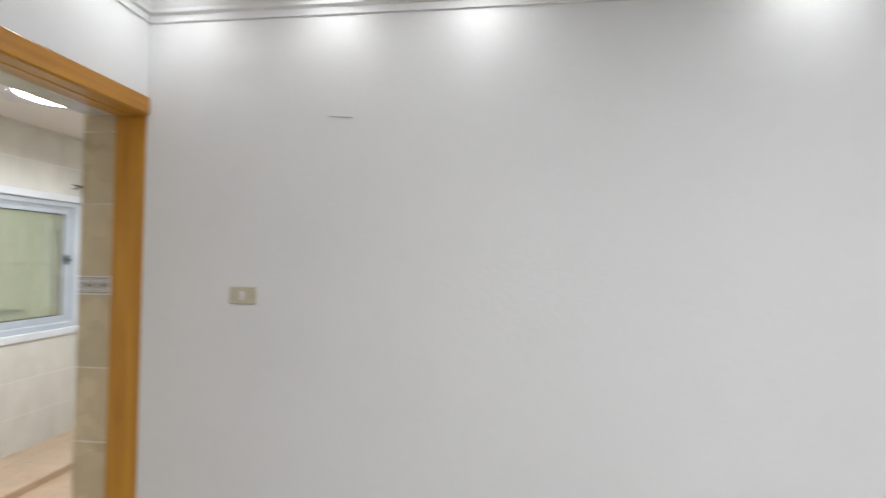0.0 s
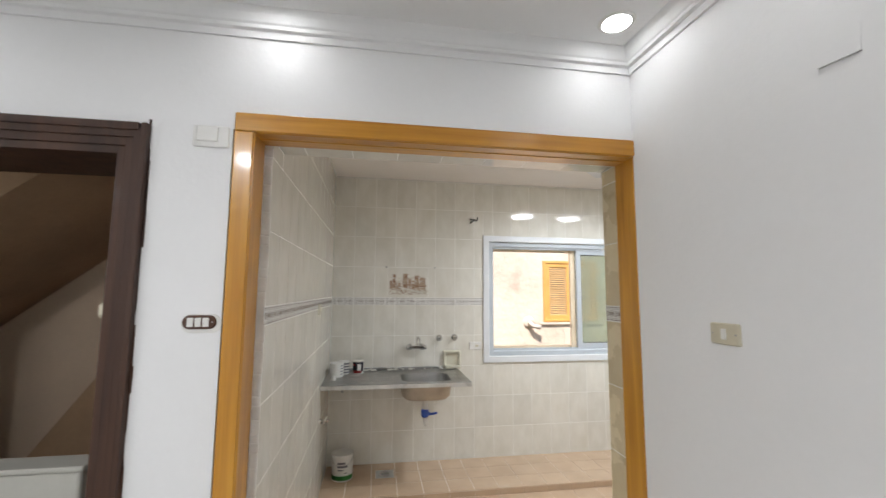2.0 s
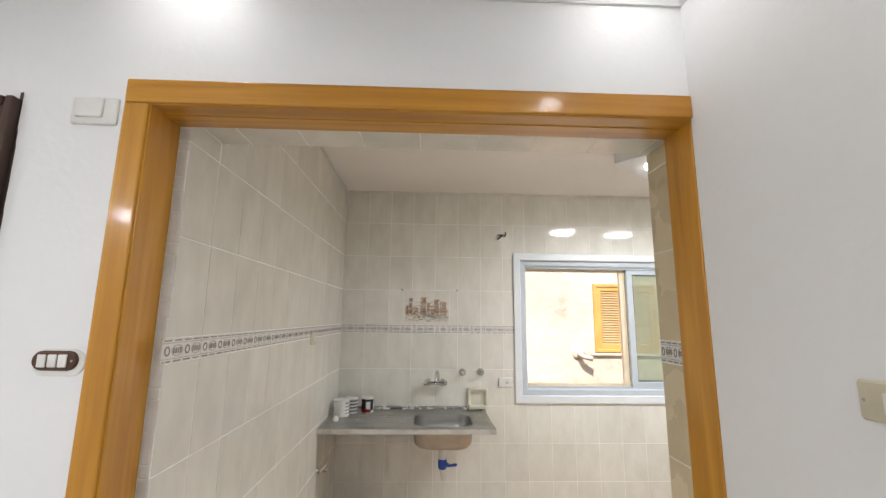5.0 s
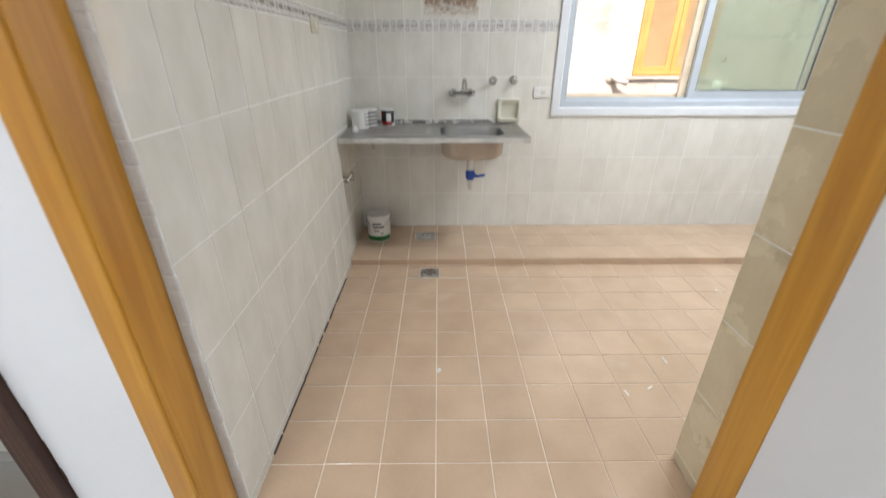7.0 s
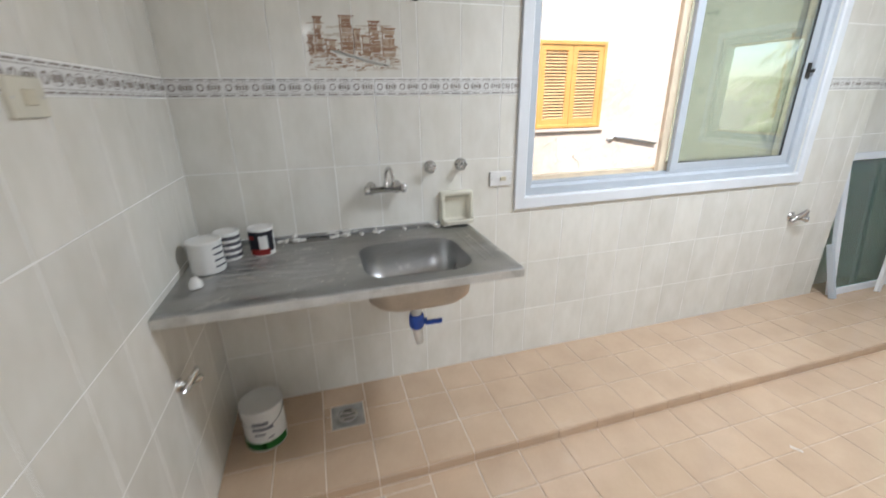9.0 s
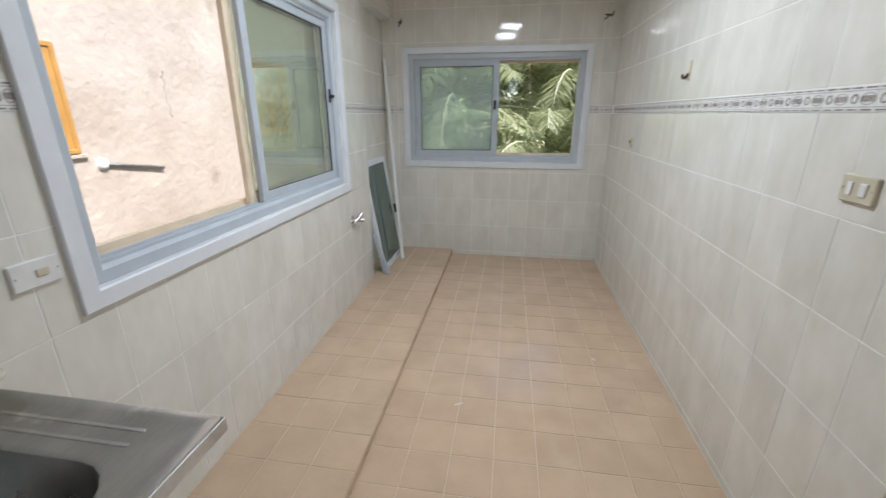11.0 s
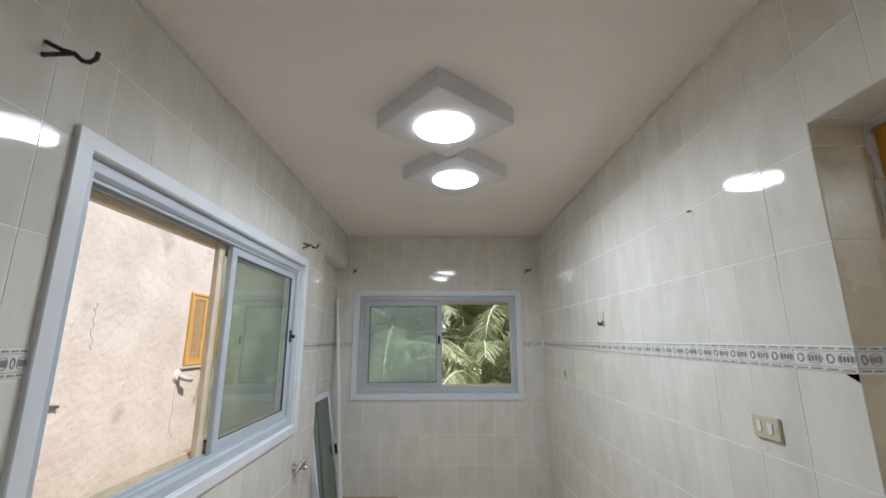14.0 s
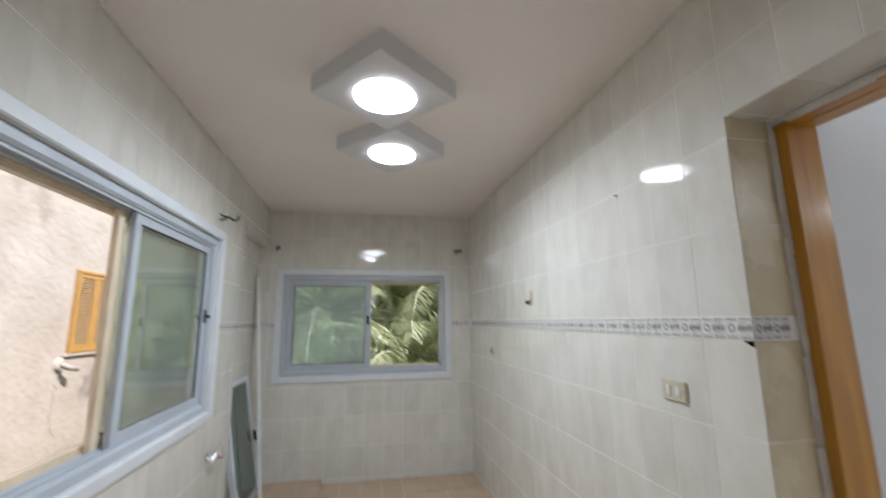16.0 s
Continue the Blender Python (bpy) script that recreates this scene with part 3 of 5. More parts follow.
sliding_window("window_2", AT_END @ Matrix.Translation((W2[0], W2[1], 0)), w2, z2, "half-open sliding window looking onto palms",
               [(0.113, 0.945, -0.040, GLASS_HAZE, ALU, 0.832 - 0.026), (0.115, 0.952, -0.082, GLASS_HAZE, ALU, None)])

# ---- wall tiles, border and floor tiles ----
ROWS_LOW = [B0 - k * 0.2875 for k in range(5, -1, -1)]
ROWS_LOW = [0.0] + [z for z in ROWS_LOW if z > 0.02]
ROWS_HIGH = [B1 + k * (HK - B1) / 4 for k in range(5)]
hole1, hole2 = (W1[0] + 0.004, W1[1] + 0.004, W1[2] - 0.004, W1[3] - 0.004), (W2[0] + 0.004, W2[1] + 0.004, W2[2] - 0.004, W2[3] - 0.004)
niche = (NICHE_Y, -1, 9, NICHE_Z)
MURAL = (3 * TW - 0.070, B1, 5 * TW - 0.070, ROWS_HIGH[1])


def band_mesh():
    """One border tile: white ground, dashes above and below, ovals and rings between them, all a little raised."""
    bm = bmesh.new()
    w, h = TW - 0.002, B1 - B0 - 0.003
    add_box(bm, (-w / 2, -h / 2, -0.004), (w / 2, h / 2, 0.0), 0.0, 0)
    for s in (-1, 1):
        for k in range(4):
            u = -w / 2 + w * (k + 0.5) / 4
            add_box(bm, (u - 0.0175, s * 0.0285 - 0.002, -0.001), (u + 0.0175, s * 0.0285 + 0.002, 0.0010), 0, 1)
        add_box(bm, (-w / 2, s * 0.0215 - 0.0011, -0.001), (w / 2, s * 0.0215 + 0.0011, 0.0007), 0, 2)
    for k in range(2):
        c = -w / 4 + k * w / 2

        def ring(cx, rx, ry, t, mat, n=14):
            loops = []
            for q, d in ((1, -0.001), (1, 0.0012), (1 - t, 0.0012), (1 - t, -0.001)):
                loops.append([Vector((cx + rx * q * math.cos(6.2832 * i / n), ry * q * math.sin(6.2832 * i / n), d)) for i in range(n)])
            ring_loft(bm, loops, False, False, mat, False)
        ring(c - 0.024, 0.0125, 0.0135, 0.34, 1)
        ring(c + 0.022, 0.026, 0.0165, 0.16, 2, 16)
        for j in range(4):
            u = c + 0.006 + j * 0.0105
            add_box(bm, (u - 0.0033, -0.008, -0.001), (u + 0.0033, 0.008, 0.0011), 0, 1, None)
    return to_mesh("border_tile", bm, [BAND_WHITE, BAND_PRINT, BAND_PALE])


BAND = band_mesh()


def lay_band(parent, at, u0, u1, holes=()):
    u = u0
    while u < u1 - 0.02:
        c = u + TW / 2
        if u + TW <= u1 + 0.02 and not any(a < c < b for a, b in holes):
            ob = new("border_tile", BAND)
            ob.parent = parent
            ob.matrix_basis = at @ Matrix.Translation((c, (B0 + B1) / 2, 0.0015))
        elif u1 - u > 0.03 and not any(a < c < b for a, b in holes):
            ob = new("border_tile", BAND)
            ob.parent = parent
            ob.matrix_basis = at @ Matrix.Translation(((u + u1) / 2, (B0 + B1) / 2, 0.0015)) @ Matrix.Diagonal(((u1 - u) / TW, 1, 1, 1))
        u += TW


# sink wall
us = steps(0, YE, TW)
lay_tiles(wall_sink, AT_SINK, us, ROWS_LOW, [hole1, niche], WALL_TILE)
lay_tiles(wall_sink, AT_SINK, us, ROWS_HIGH, [hole1, niche, MURAL], WALL_TILE)
lay_band(wall_sink, AT_SINK, 0, W1[0])
lay_band(wall_sink, AT_SINK, W1[2], NICHE_Y)
AT_NICHE = basis((-NICHE_D, 0, 0), (0, 1, 0), (0, 0, 1))
nu = steps(NICHE_Y, YE, TW, NICHE_Y)
lay_tiles(wall_sink, AT_NICHE, nu, ROWS_LOW, [], WALL_TILE)
lay_tiles(wall_sink, AT_NICHE, nu, [z for z in ROWS_HIGH if z < NICHE_Z] + [NICHE_Z], [], WALL_TILE)
lay_band(wall_sink, AT_NICHE, NICHE_Y, YE)
lay_tiles(wall_sink, basis((0, NICHE_Y + 0.003, 0), (-1, 0, 0), (0, 0, 1)) @ Matrix.Translation((0.003, 0, 0)), [0, 0.097], [z for z in ROWS_LOW if z < B0] + [B0], [], WALL_TILE)
lay_tiles(wall_sink, basis((0, NICHE_Y + 0.003, 0), (-1, 0, 0), (0, 0, 1)) @ Matrix.Translation((0.003, 0, 0)), [0, 0.097], [B0] + [z for z in ROWS_HIGH if z < NICHE_Z] + [NICHE_Z], [], WALL_TILE)
# end wall
us = steps(-NICHE_D, XK, TW, 0.04)
lay_tiles(wall_end, AT_END, us, ROWS_LOW, [hole2], WALL_TILE)
lay_tiles(wall_end, AT_END, us, ROWS_HIGH, [hole2, (-1, NICHE_Z, 0.0, 9)], WALL_TILE)
lay_band(wall_end, AT_END, W2[2], XK + 0.03)
lay_band(wall_end, AT_END, -NICHE_D, W2[0])
# side wall (y = 0), seen from the kitchen
AT_SIDE = basis((0, 0, 0), (-1, 0, 0), (0, 0, 1))
us = steps(-XL + 0.004, 0, TW, 0)
lay_tiles(wall_side, AT_SIDE, us, ROWS_LOW, [], WALL_TILE)
lay_tiles(wall_side, AT_SIDE, us, ROWS_HIGH, [(-XL, ZT, -XK, 9)], WALL_TILE)
lay_band(wall_side, AT_SIDE, -12 * TW + 0.0, 0)
# door wall, kitchen face
AT_DOOR = basis((XK, 0, 0), (0, -1, 0), (0, 0, 1))
us = steps(-YE, 0, TW, -YR)
opening = (-YR, -1, 1, ZT)
lay_tiles(wall_door, AT_DOOR, us, ROWS_LOW, [opening], WALL_TILE)
lay_tiles(wall_door, AT_DOOR, us, ROWS_HIGH, [opening], WALL_TILE)
lay_band(wall_door, AT_DOOR, -YR - 17 * TW, -YR)
# yellowed tiles in the reveal and under its head
lay_tiles(wall_door, basis((0, YR, 0), (1, 0, 0), (0, 0, 1)), [XK, XL - 0.016], ROWS_LOW + [], [], REVEAL_TILE, tilt=0.06)
lay_tiles(wall_door, basis((0, YR, 0), (1, 0, 0), (0, 0, 1)), [XK, XL - 0.016], [B1, B1 + TH, B1 + 2 * TH, ZT], [], REVEAL_TILE, tilt=0.06)
ob = new("border_tile", BAND)
ob.parent = wall_door
ob.matrix_basis = basis((0, YR, 0), (1, 0, 0), (0, 0, 1)) @ Matrix.Translation(((XK + XL - 0.05) / 2, (B0 + B1) / 2, 0.001)) @ Matrix.Diagonal((0.68, 1, 1, 1))
lay_tiles(wall_door, basis((0, 0, ZT), (0, 1, 0), (1, 0, 0)), steps(0, YR, TW, 0.1), [XK, XL - 0.020], [], WALL_TILE, tilt=0.06)
# floors: lower level, step and its riser
AT_UP = Matrix.Identity(4)
FT = 0.2035
lay_tiles(floor, AT_UP, steps(STEP_X, XL, 0.1935, 1.566), steps(0, YE, FT, 0.197), [(XK, -1, 9, 0.0), (XK, YR, 9, 9), (0.655, 0.488, 0.785, 0.618)], FLOOR_TILE, gap=0.005, tilt=0.16)
AT_STEP = Matrix.Translation((0, 0, STEP_Z))
lay_tiles(platform, AT_STEP, steps(-NICHE_D, STEP_X, FT, STEP_X - 3 * FT), steps(0, YE, FT, 0.197), [(-1, -1, 0, NICHE_Y), (0.145, 0.435, 0.300, 0.590)], FLOOR_TILE, gap=0.005, tilt=0.16)
lay_tiles(platform, basis((STEP_X, 0, 0), (0, 1, 0), (0, 0, 1)), steps(0, YE, FT, 0.197), [0.0, STEP_Z - 0.006], [], FLOOR_TILE, gap=0.003, tilt=0.2)
lay_tiles(floor_hall, AT_UP, steps(XL, XB, 0.40), steps(YB, YHW, 0.40), [], HALL_TILE, gap=0.004, tilt=0.05)

# ---- printed picture tiles over the sink ----
# one scene over two tiles: (from, to, foot, top) of each block of buildings, in tile widths across and metres up
TOWN = ((0.10, 0.26, 0.085, 0.150), (0.24, 0.40, 0.095, 0.215), (0.44, 0.66, 0.075, 0.135), (0.74, 1.02, 0.090, 0.222), (1.00, 1.16, 0.100, 0.176),
        (1.18, 1.36, 0.085, 0.152), (1.33, 1.56, 0.095, 0.206), (1.60, 1.88, 0.080, 0.182))
for k in range(2):
    u0 = MURAL[0] + k * TW
    bm = bmesh.new()
    add_box(bm, (u0 + 0.0012, MURAL[1] + 0.0015, -0.004), (u0 + TW - 0.0012, MURAL[3] - 0.0015, 0.0), 0.001, 0)
    rng = random.Random(31)
    L0, R0 = u0 + 0.0015, u0 + TW - 0.0015

    def dab(a, b, mat, up=0.0008):
        lo, hi = max(L0, MURAL[0] + a[0]), min(R0, MURAL[0] + b[0])
        if hi - lo > 0.001:
            add_box(bm, (lo, MURAL[1] + a[1], 0.0), (hi, MURAL[1] + b[1], up), 0, mat)
    for q in range(150):                                 # pale hillside and road
        u, v, lgt = rng.uniform(0.01, 2 * TW - 0.03), 0.022 + 0.10 * rng.random() ** 1.2, rng.uniform(0.012, 0.055)
        dab((u, v), (u + lgt, v + rng.uniform(0.0012, 0.0042)), rng.choice((2, 2, 3, 3)), 0.0004 + 0.0001 * (q % 3))
    for q in range(160):                                 # sepia wash behind the houses
        u, v = rng.uniform(0.016, 2 * TW - 0.05), 0.07 + 0.125 * rng.random()
        dab((u, v), (u + rng.uniform(0.010, 0.036), v + rng.uniform(0.003, 0.010)), rng.choice((2, 3, 3, 3, 3)), 0.0003 + 0.0001 * (q % 3))
    for a_, b_, lo, hi in TOWN:
        a_, b_ = a_ * TW, b_ * TW
        wd = b_ - a_
        course = lo
        while course < hi:                               # masonry in uneven courses
            hgt = rng.uniform(0.006, 0.016)
            ragged = 0.012 * (course - lo) / (hi - lo)
            dab((a_ + rng.uniform(0, ragged + 0.004), course), (b_ - rng.uniform(0, ragged + 0.004), min(hi, course + hgt)), rng.choice((1, 1, 2)) if hi > 0.2 else rng.choice((1, 2, 2, 3)), 0.0008)
            course += hgt + rng.uniform(0.000, 0.003)
        dab((a_ - 0.003, hi), (b_ + 0.003, hi + 0.005), 1, 0.001)
        dab((a_, lo), (a_ + 0.004, hi), 1, 0.0011)
        for q in range(5):
            u, v = rng.uniform(a_ + 0.006, b_ - 0.012), rng.uniform(lo, hi - 0.028)
            dab((u, v), (u + rng.uniform(0.004, 0.008), v + rng.uniform(0.010, 0.024)), 1, 0.0012)
    for q in range(170):                                 # shrubs and shadows at the foot of the houses
        u, v = rng.uniform(0.012, 2 * TW - 0.03), 0.082 + rng.gauss(0, 0.020)
        dab((u, v), (u + rng.uniform(0.003, 0.018), v + rng.uniform(0.002, 0.007)), rng.choice((1, 2)), 0.0009)
    for q in range(22):                                  # light road winding down
        f = q / 22
        dab((0.10 + 0.22 * f, 0.092 - 0.055 * f), (0.135 + 0.22 * f, 0.101 - 0.055 * f), 0, 0.0014)
    ob = part("picture_tile", bm, [WALL_TILE, MURAL_DARK, MURAL_PALE, MURAL_WASH], wall_sink, "cream tile printed with a brown village scene")
    ob.matrix_basis = AT_SINK
lay_tiles(wall_sink, AT_SINK, [5 * TW - 0.070, 5 * TW], [B1, ROWS_HIGH[1]], [], WALL_TILE)
lay_tiles(wall_sink, AT_SINK, [2 * TW, 3 * TW - 0.070], [B1, ROWS_HIGH[1]], [], WALL_TILE)

# ---- sink unit ----
SX, SY, SZ = 0.628, 1.186, 0.884
sink = thing("sink_unit", "stained stainless steel sink with drainboard fixed to the tiled wall", "sink", (0, 0, 0))
bm = bmesh.new()
cx, cy = SX / 2, SY / 2
bx, by = 0.352, 0.838                                    # middle of the bowl
loops = [rounded(cx, cy, SX - 0.002, SY - 0.002, 0.006, SZ - 0.034), rounded(cx, cy, SX, SY, 0.008, SZ - 0.004), rounded(cx, cy, SX - 0.006, SY - 0.006, 0.008, SZ),
         rounded(cx, cy, SX - 0.05, SY - 0.05, 0.01, SZ), rounded(cx, cy, SX - 0.06, SY - 0.06, 0.01, SZ - 0.004),
         rounded(bx, by, 0.400, 0.432, 0.110, SZ - 0.004), rounded(bx, by, 0.384, 0.416, 0.104, SZ - 0.010), rounded(bx, by, 0.372, 0.404, 0.098, SZ - 0.06),
         rounded(bx, by, 0.358, 0.390, 0.092, SZ - 0.135), rounded(bx, by, 0.318, 0.350, 0.080, SZ - 0.158), rounded(bx, by, 0.10, 0.10, 0.049, SZ - 0.164)]
ring_loft(bm, loops, False, True, 0, True)
basin = part("basin", bm, STEEL, sink)
basin.data.shade_smooth()
basin.modifiers.new("thickness", "SOLIDIFY").thickness = 0.0015
basin.modifiers.new("edges", "EDGE_SPLIT").split_angle = radians(40)
# Scuffed edge strip, its pale colour holding the light the steel reflects.
part("front_edge", box((SX - 0.001, 0.002, SZ - 0.034), (SX + 0.003, SY - 0.002, SZ - 0.003), 0.001), surface("scuffed_lit_steel_edge", (0.66, 0.65, 0.62), 0.42, scale=9, fine=120, vary=0.2, metal=0.6,
     stain=(0.36, 0.34, 0.30), stain_scale=6, stain_at=0.56), sink, "scuffed front edge, paled for the light it reflects")
bm = bmesh.new()
add_box(bm, (0.0, 0.006, SZ - 0.036), (0.016, SY - 0.006, SZ + 0.018), 0.004)
part("upstand", bm, STEEL, sink)
for k in range(7):
    bm = box((0.13 + k * 0.052, 0.14, SZ - 0.005), (0.142 + k * 0.052, 0.545, SZ - 0.0016), 0.0012)
    part("drainer_ridge", bm, STEEL, sink)
for k in range(2):
    bm = box((0.13, 1.082 + k * 0.038, SZ - 0.005), (0.50, 1.090 + k * 0.038, SZ - 0.0016), 0.0012)
    part("ledge_ridge", bm, STEEL, sink)
bm = bmesh.new()
lathe(bm, (bx, by, SZ - 0.164), (0, 0, 1), [(0.001, 0.036), (0.004, 0.036), (0.004, 0.026), (0.002, 0.024)], 20)
part("strainer", bm, CHROME, sink)
for yy in (0.12, 1.06):
    bm = bmesh.new()
    add_box(bm, (0.0, yy - 0.012, SZ - 0.040), (SX - 0.06, yy + 0.012, SZ - 0.034), 0.001)
    add_box(bm, (0.0, yy - 0.012, SZ - 0.20), (0.006, yy + 0.012, SZ - 0.034), 0.001)
    part("wall_bracket", bm, GREY_METAL, sink)
bm = bmesh.new()
lathe(bm, (bx, by, SZ - 0.166), (0, 0, -1), [(0, 0.038), (0.02, 0.038), (0.03, 0.026), (0.115, 0.024)], 18)
part("waste_pipe", bm, WHITE_PLASTIC, sink, "white plastic waste pipe")
bm = bmesh.new()
lathe(bm, (bx, by, SZ - 0.273), (0, 0, -1), [(0, 0.028), (0.012, 0.032), (0.055, 0.032), (0.066, 0.026)], 18)
lathe(bm, (bx, by, SZ - 0.313), (0.25, 1, 0.1), [(0, 0.014), (0.045, 0.014)], 12)
add_box(bm, (0, 0, -0.008), (0.020, 0.075, 0.008), 0.005, 0, Matrix.Translation((bx + 0.008, by + 0.038, SZ - 0.312)) @ Euler((0.25, 0.2, -0.4)).to_matrix().to_4x4())
part("waste_valve", bm, BLUE_PLASTIC, sink, "blue plastic valve")
bm = bmesh.new()
lathe(bm, (bx, by, SZ - 0.336), (0.1, 0.12, -1), [(0, 0.021), (0.05, 0.021), (0.055, 0.017), (0.075, 0.017)], 16)
part("tail_pipe", bm, WHITE_PLASTIC, sink)

# Tan shell: the floor's reflection is put into the underside's colour.
bm = bmesh.new()
ring_loft(bm, [rounded(bx, by, w, w + 0.030, min(w, 0.2) / 2 - 0.001, SZ - d) for w, d in ((0.392, 0.030), (0.382, 0.060), (0.368, 0.138), (0.328, 0.164), (0.100, 0.1675))], False, True, 0, True)
part("bowl_shell", bm, surface("floor_tinted_bowl_underside", (0.50, 0.43, 0.35), 0.45, scale=9, fine=80, vary=0.15, metal=0.4), sink, "dull bowl underside, the floor's tan reflection in its colour")

# wall mixer tap
tap = thing("wall_tap", "worn chrome wall mixer with a swan-neck spout", "tap", (0, 0.787, 1.086))
tap.scale = (0.95, 0.74, 0.95)
bm = bmesh.new()
tube(bm, [(0.052, -0.095, 0), (0.052, 0.095, 0)], 0.015, 14)
part("body", bm, CHROME, tap)
for s in (-1, 1):
    bm = bmesh.new()
    lathe(bm, (0, s * 0.078, 0), (1, 0, 0), [(0.0, 0.032), (0.006, 0.032), (0.016, 0.018), (0.052, 0.014)], 18)
    part("flange", bm, CHROME, tap)
    bm = bmesh.new()
    lathe(bm, (0.052, s * 0.095, 0), (0, s, 0), [(0, 0.017), (0.006, 0.022), (0.026, 0.022), (0.032, 0.014)], 14)
    part("handle", bm, CHROME, tap)
bm = bmesh.new()
neck = [(0.052, 0.005, 0.008)] + [(0.052 + 0.045 * (1 - math.cos(a)), 0.005 + 0.012 * (1 - math.cos(a)), 0.055 + 0.048 * math.sin(a)) for a in [math.pi * i / 8 for i in range(9)]] + [(0.142, 0.029, 0.030)]
tube(bm, neck, 0.0105, 12)
lathe(bm, (0.052, 0.005, 0.012), (0, 0, 1), [(0, 0.017), (0.02, 0.017), (0.026, 0.012)], 14)
part("spout", bm, CHROME, tap)


def stop_valve(y, z, spin):
    v = thing("stop_valve", "small chrome stop valve on the tiled wall", "valve", (0, y, z), 0, "stop valves over the sink")
    bm = bmesh.new()
    lathe(bm, (0, 0, 0), (1, 0, 0), [(0, 0.030), (0.004, 0.030), (0.012, 0.020), (0.026, 0.013), (0.040, 0.013)], 18)
    part("flange", bm, CHROME, v)
    bm = bmesh.new()
    add_box(bm, (0.036, -0.006, -0.020), (0.050, 0.006, 0.020), 0.004, 0, Matrix.Rotation(spin, 4, "X"))
    add_box(bm, (0.036, -0.020, -0.006), (0.050, 0.020, 0.006), 0.004, 0, Matrix.Rotation(spin, 4, "X"))
    part("handle", bm, CHROME, v)
    return v


stop_valve(1.008, 1.166, 0.3)
stop_valve(1.157, 1.170, 0.20)

# soap dish
dish = thing("soap_dish", "cream ceramic soap dish set in the tiles", "soap dish", (0, 1.132, 0.962))
bm = bmesh.new()


def face_loop(w, h, r, d, shift=0.0):
    return [Vector((d, p.x, p.y + shift)) for p in rounded(0, 0, w, h, r, 0)]


ring_loft(bm, [face_loop(0.168, 0.172, 0.014, -0.002), face_loop(0.166, 0.170, 0.016, 0.022), face_loop(0.156, 0.160, 0.016, 0.028), face_loop(0.128, 0.128, 0.014, 0.026),
               face_loop(0.118, 0.112, 0.012, 0.004), face_loop(0.10, 0.092, 0.010, 0.002)], False, True, 0, True)
part("frame", bm, CREAM_CERAMIC, dish)
bm = bmesh.new()
ring_loft(bm, [rounded(0.03, 0, 0.062, 0.150, 0.020, -0.072), rounded(0.034, 0, 0.076, 0.156, 0.024, -0.060), rounded(0.034, 0, 0.078, 0.158, 0.024, -0.046), rounded(0.032, 0, 0.064, 0.140, 0.020, -0.046),
               rounded(0.030, 0, 0.054, 0.130, 0.018, -0.058)], True, True, 0, True)
part("tray", bm, CREAM_CERAMIC, dish)


# plates, sockets and switches: built facing +z of their own, then turned onto the wall
def plate(name, label, at, w, h, mat, knobs, knob_mat, group="", radius=0.006, screws=True):
    t = new(name)
    t.matrix_basis = at
    tagged(t, label, "switch" if "switch" in name else "socket", group)
    bm = bmesh.new()
    ring_loft(bm, [rounded(0, 0, w, h, radius, -0.001), rounded(0, 0, w, h, radius, 0.006), rounded(0, 0, w - 0.006, h - 0.006, max(0.002, radius - 0.003), 0.010)], False, True, 0, False)
    part("plate", bm, mat, t)
    for x, y, kw, kh in knobs:
        kb = bmesh.new()
        add_box(kb, (x - kw / 2, y - kh / 2, 0.009), (x + kw / 2, y + kh / 2, 0.014), 0.002)
        part("rocker", kb, knob_mat, t)
    if screws:
        for s in (-1, 1):
            sb = bmesh.new()
            lathe(sb, (s * (w / 2 - 0.010), 0, 0.009), (0, 0, 1), [(0, 0.0032), (0.002, 0.0028)], 8)
            part("screw", sb, GREY_METAL, t)
    return t


def on(at, u, v):
    return at @ Matrix.Translation((u, v, 0))


AT_HALL_F = basis((XH, 0, 0), (0, 1, 0), (0, 0, 1))
AT_HALL_S = basis((0, YHW, 0), (1, 0, 0), (0, 0, 1))
plate("wall_socket", "cream wall socket beside the window", on(AT_SINK, 1.366, 1.088), 0.118, 0.072, BAND_WHITE, [(0.012, 0, 0.030, 0.020)], CREAM_PLASTIC)
plate("wall_socket", "cream wall socket on the tiled side wall", on(AT_SIDE, -0.84, 1.474), 0.115, 0.076, CREAM_CERAMIC, [(0, 0, 0.036, 0.030)], CREAM_PLASTIC)
plate("wall_switch", "beige double switch plate on the tiles", on(AT_DOOR, -1.832, 1.280), 0.118, 0.074, CREAM_PLASTIC, [(-0.024, 0, 0.018, 0.036), (0.022, 0, 0.022, 0.036)], WHITE_PLASTIC)
plate("wall_socket", "small beige socket low on the tiles", on(AT_DOOR, -4.06, 1.268), 0.080, 0.072, CREAM_PLASTIC, [(0, 0, 0.020, 0.026)], BROWN_PLASTIC, screws=False)
plate("wall_switch", "beige switch plate with one white rocker", on(AT_HALL_S, 2.838, 1.489), 0.102, 0.064, CREAM_PLASTIC, [(0, 0, 0.018, 0.032)], WHITE_PLASTIC)
sw = plate("wall_switch", "brown rounded switch plate with three white rockers", on(AT_HALL_F, -0.172, 1.502), 0.106, 0.046, BROWN_PLASTIC,
           [(-0.026, 0, 0.020, 0.030), (-0.002, 0, 0.020, 0.030), (0.022, 0, 0.020, 0.030)], WHITE_PLASTIC, radius=0.0225, screws=False)
bm = bmesh.new()
lathe(bm, (0.042, 0, 0.009), (0, 0, 1), [(0, 0.003), (0.002, 0.0026)], 8)
part("screw", bm, GREY_METAL, sw)
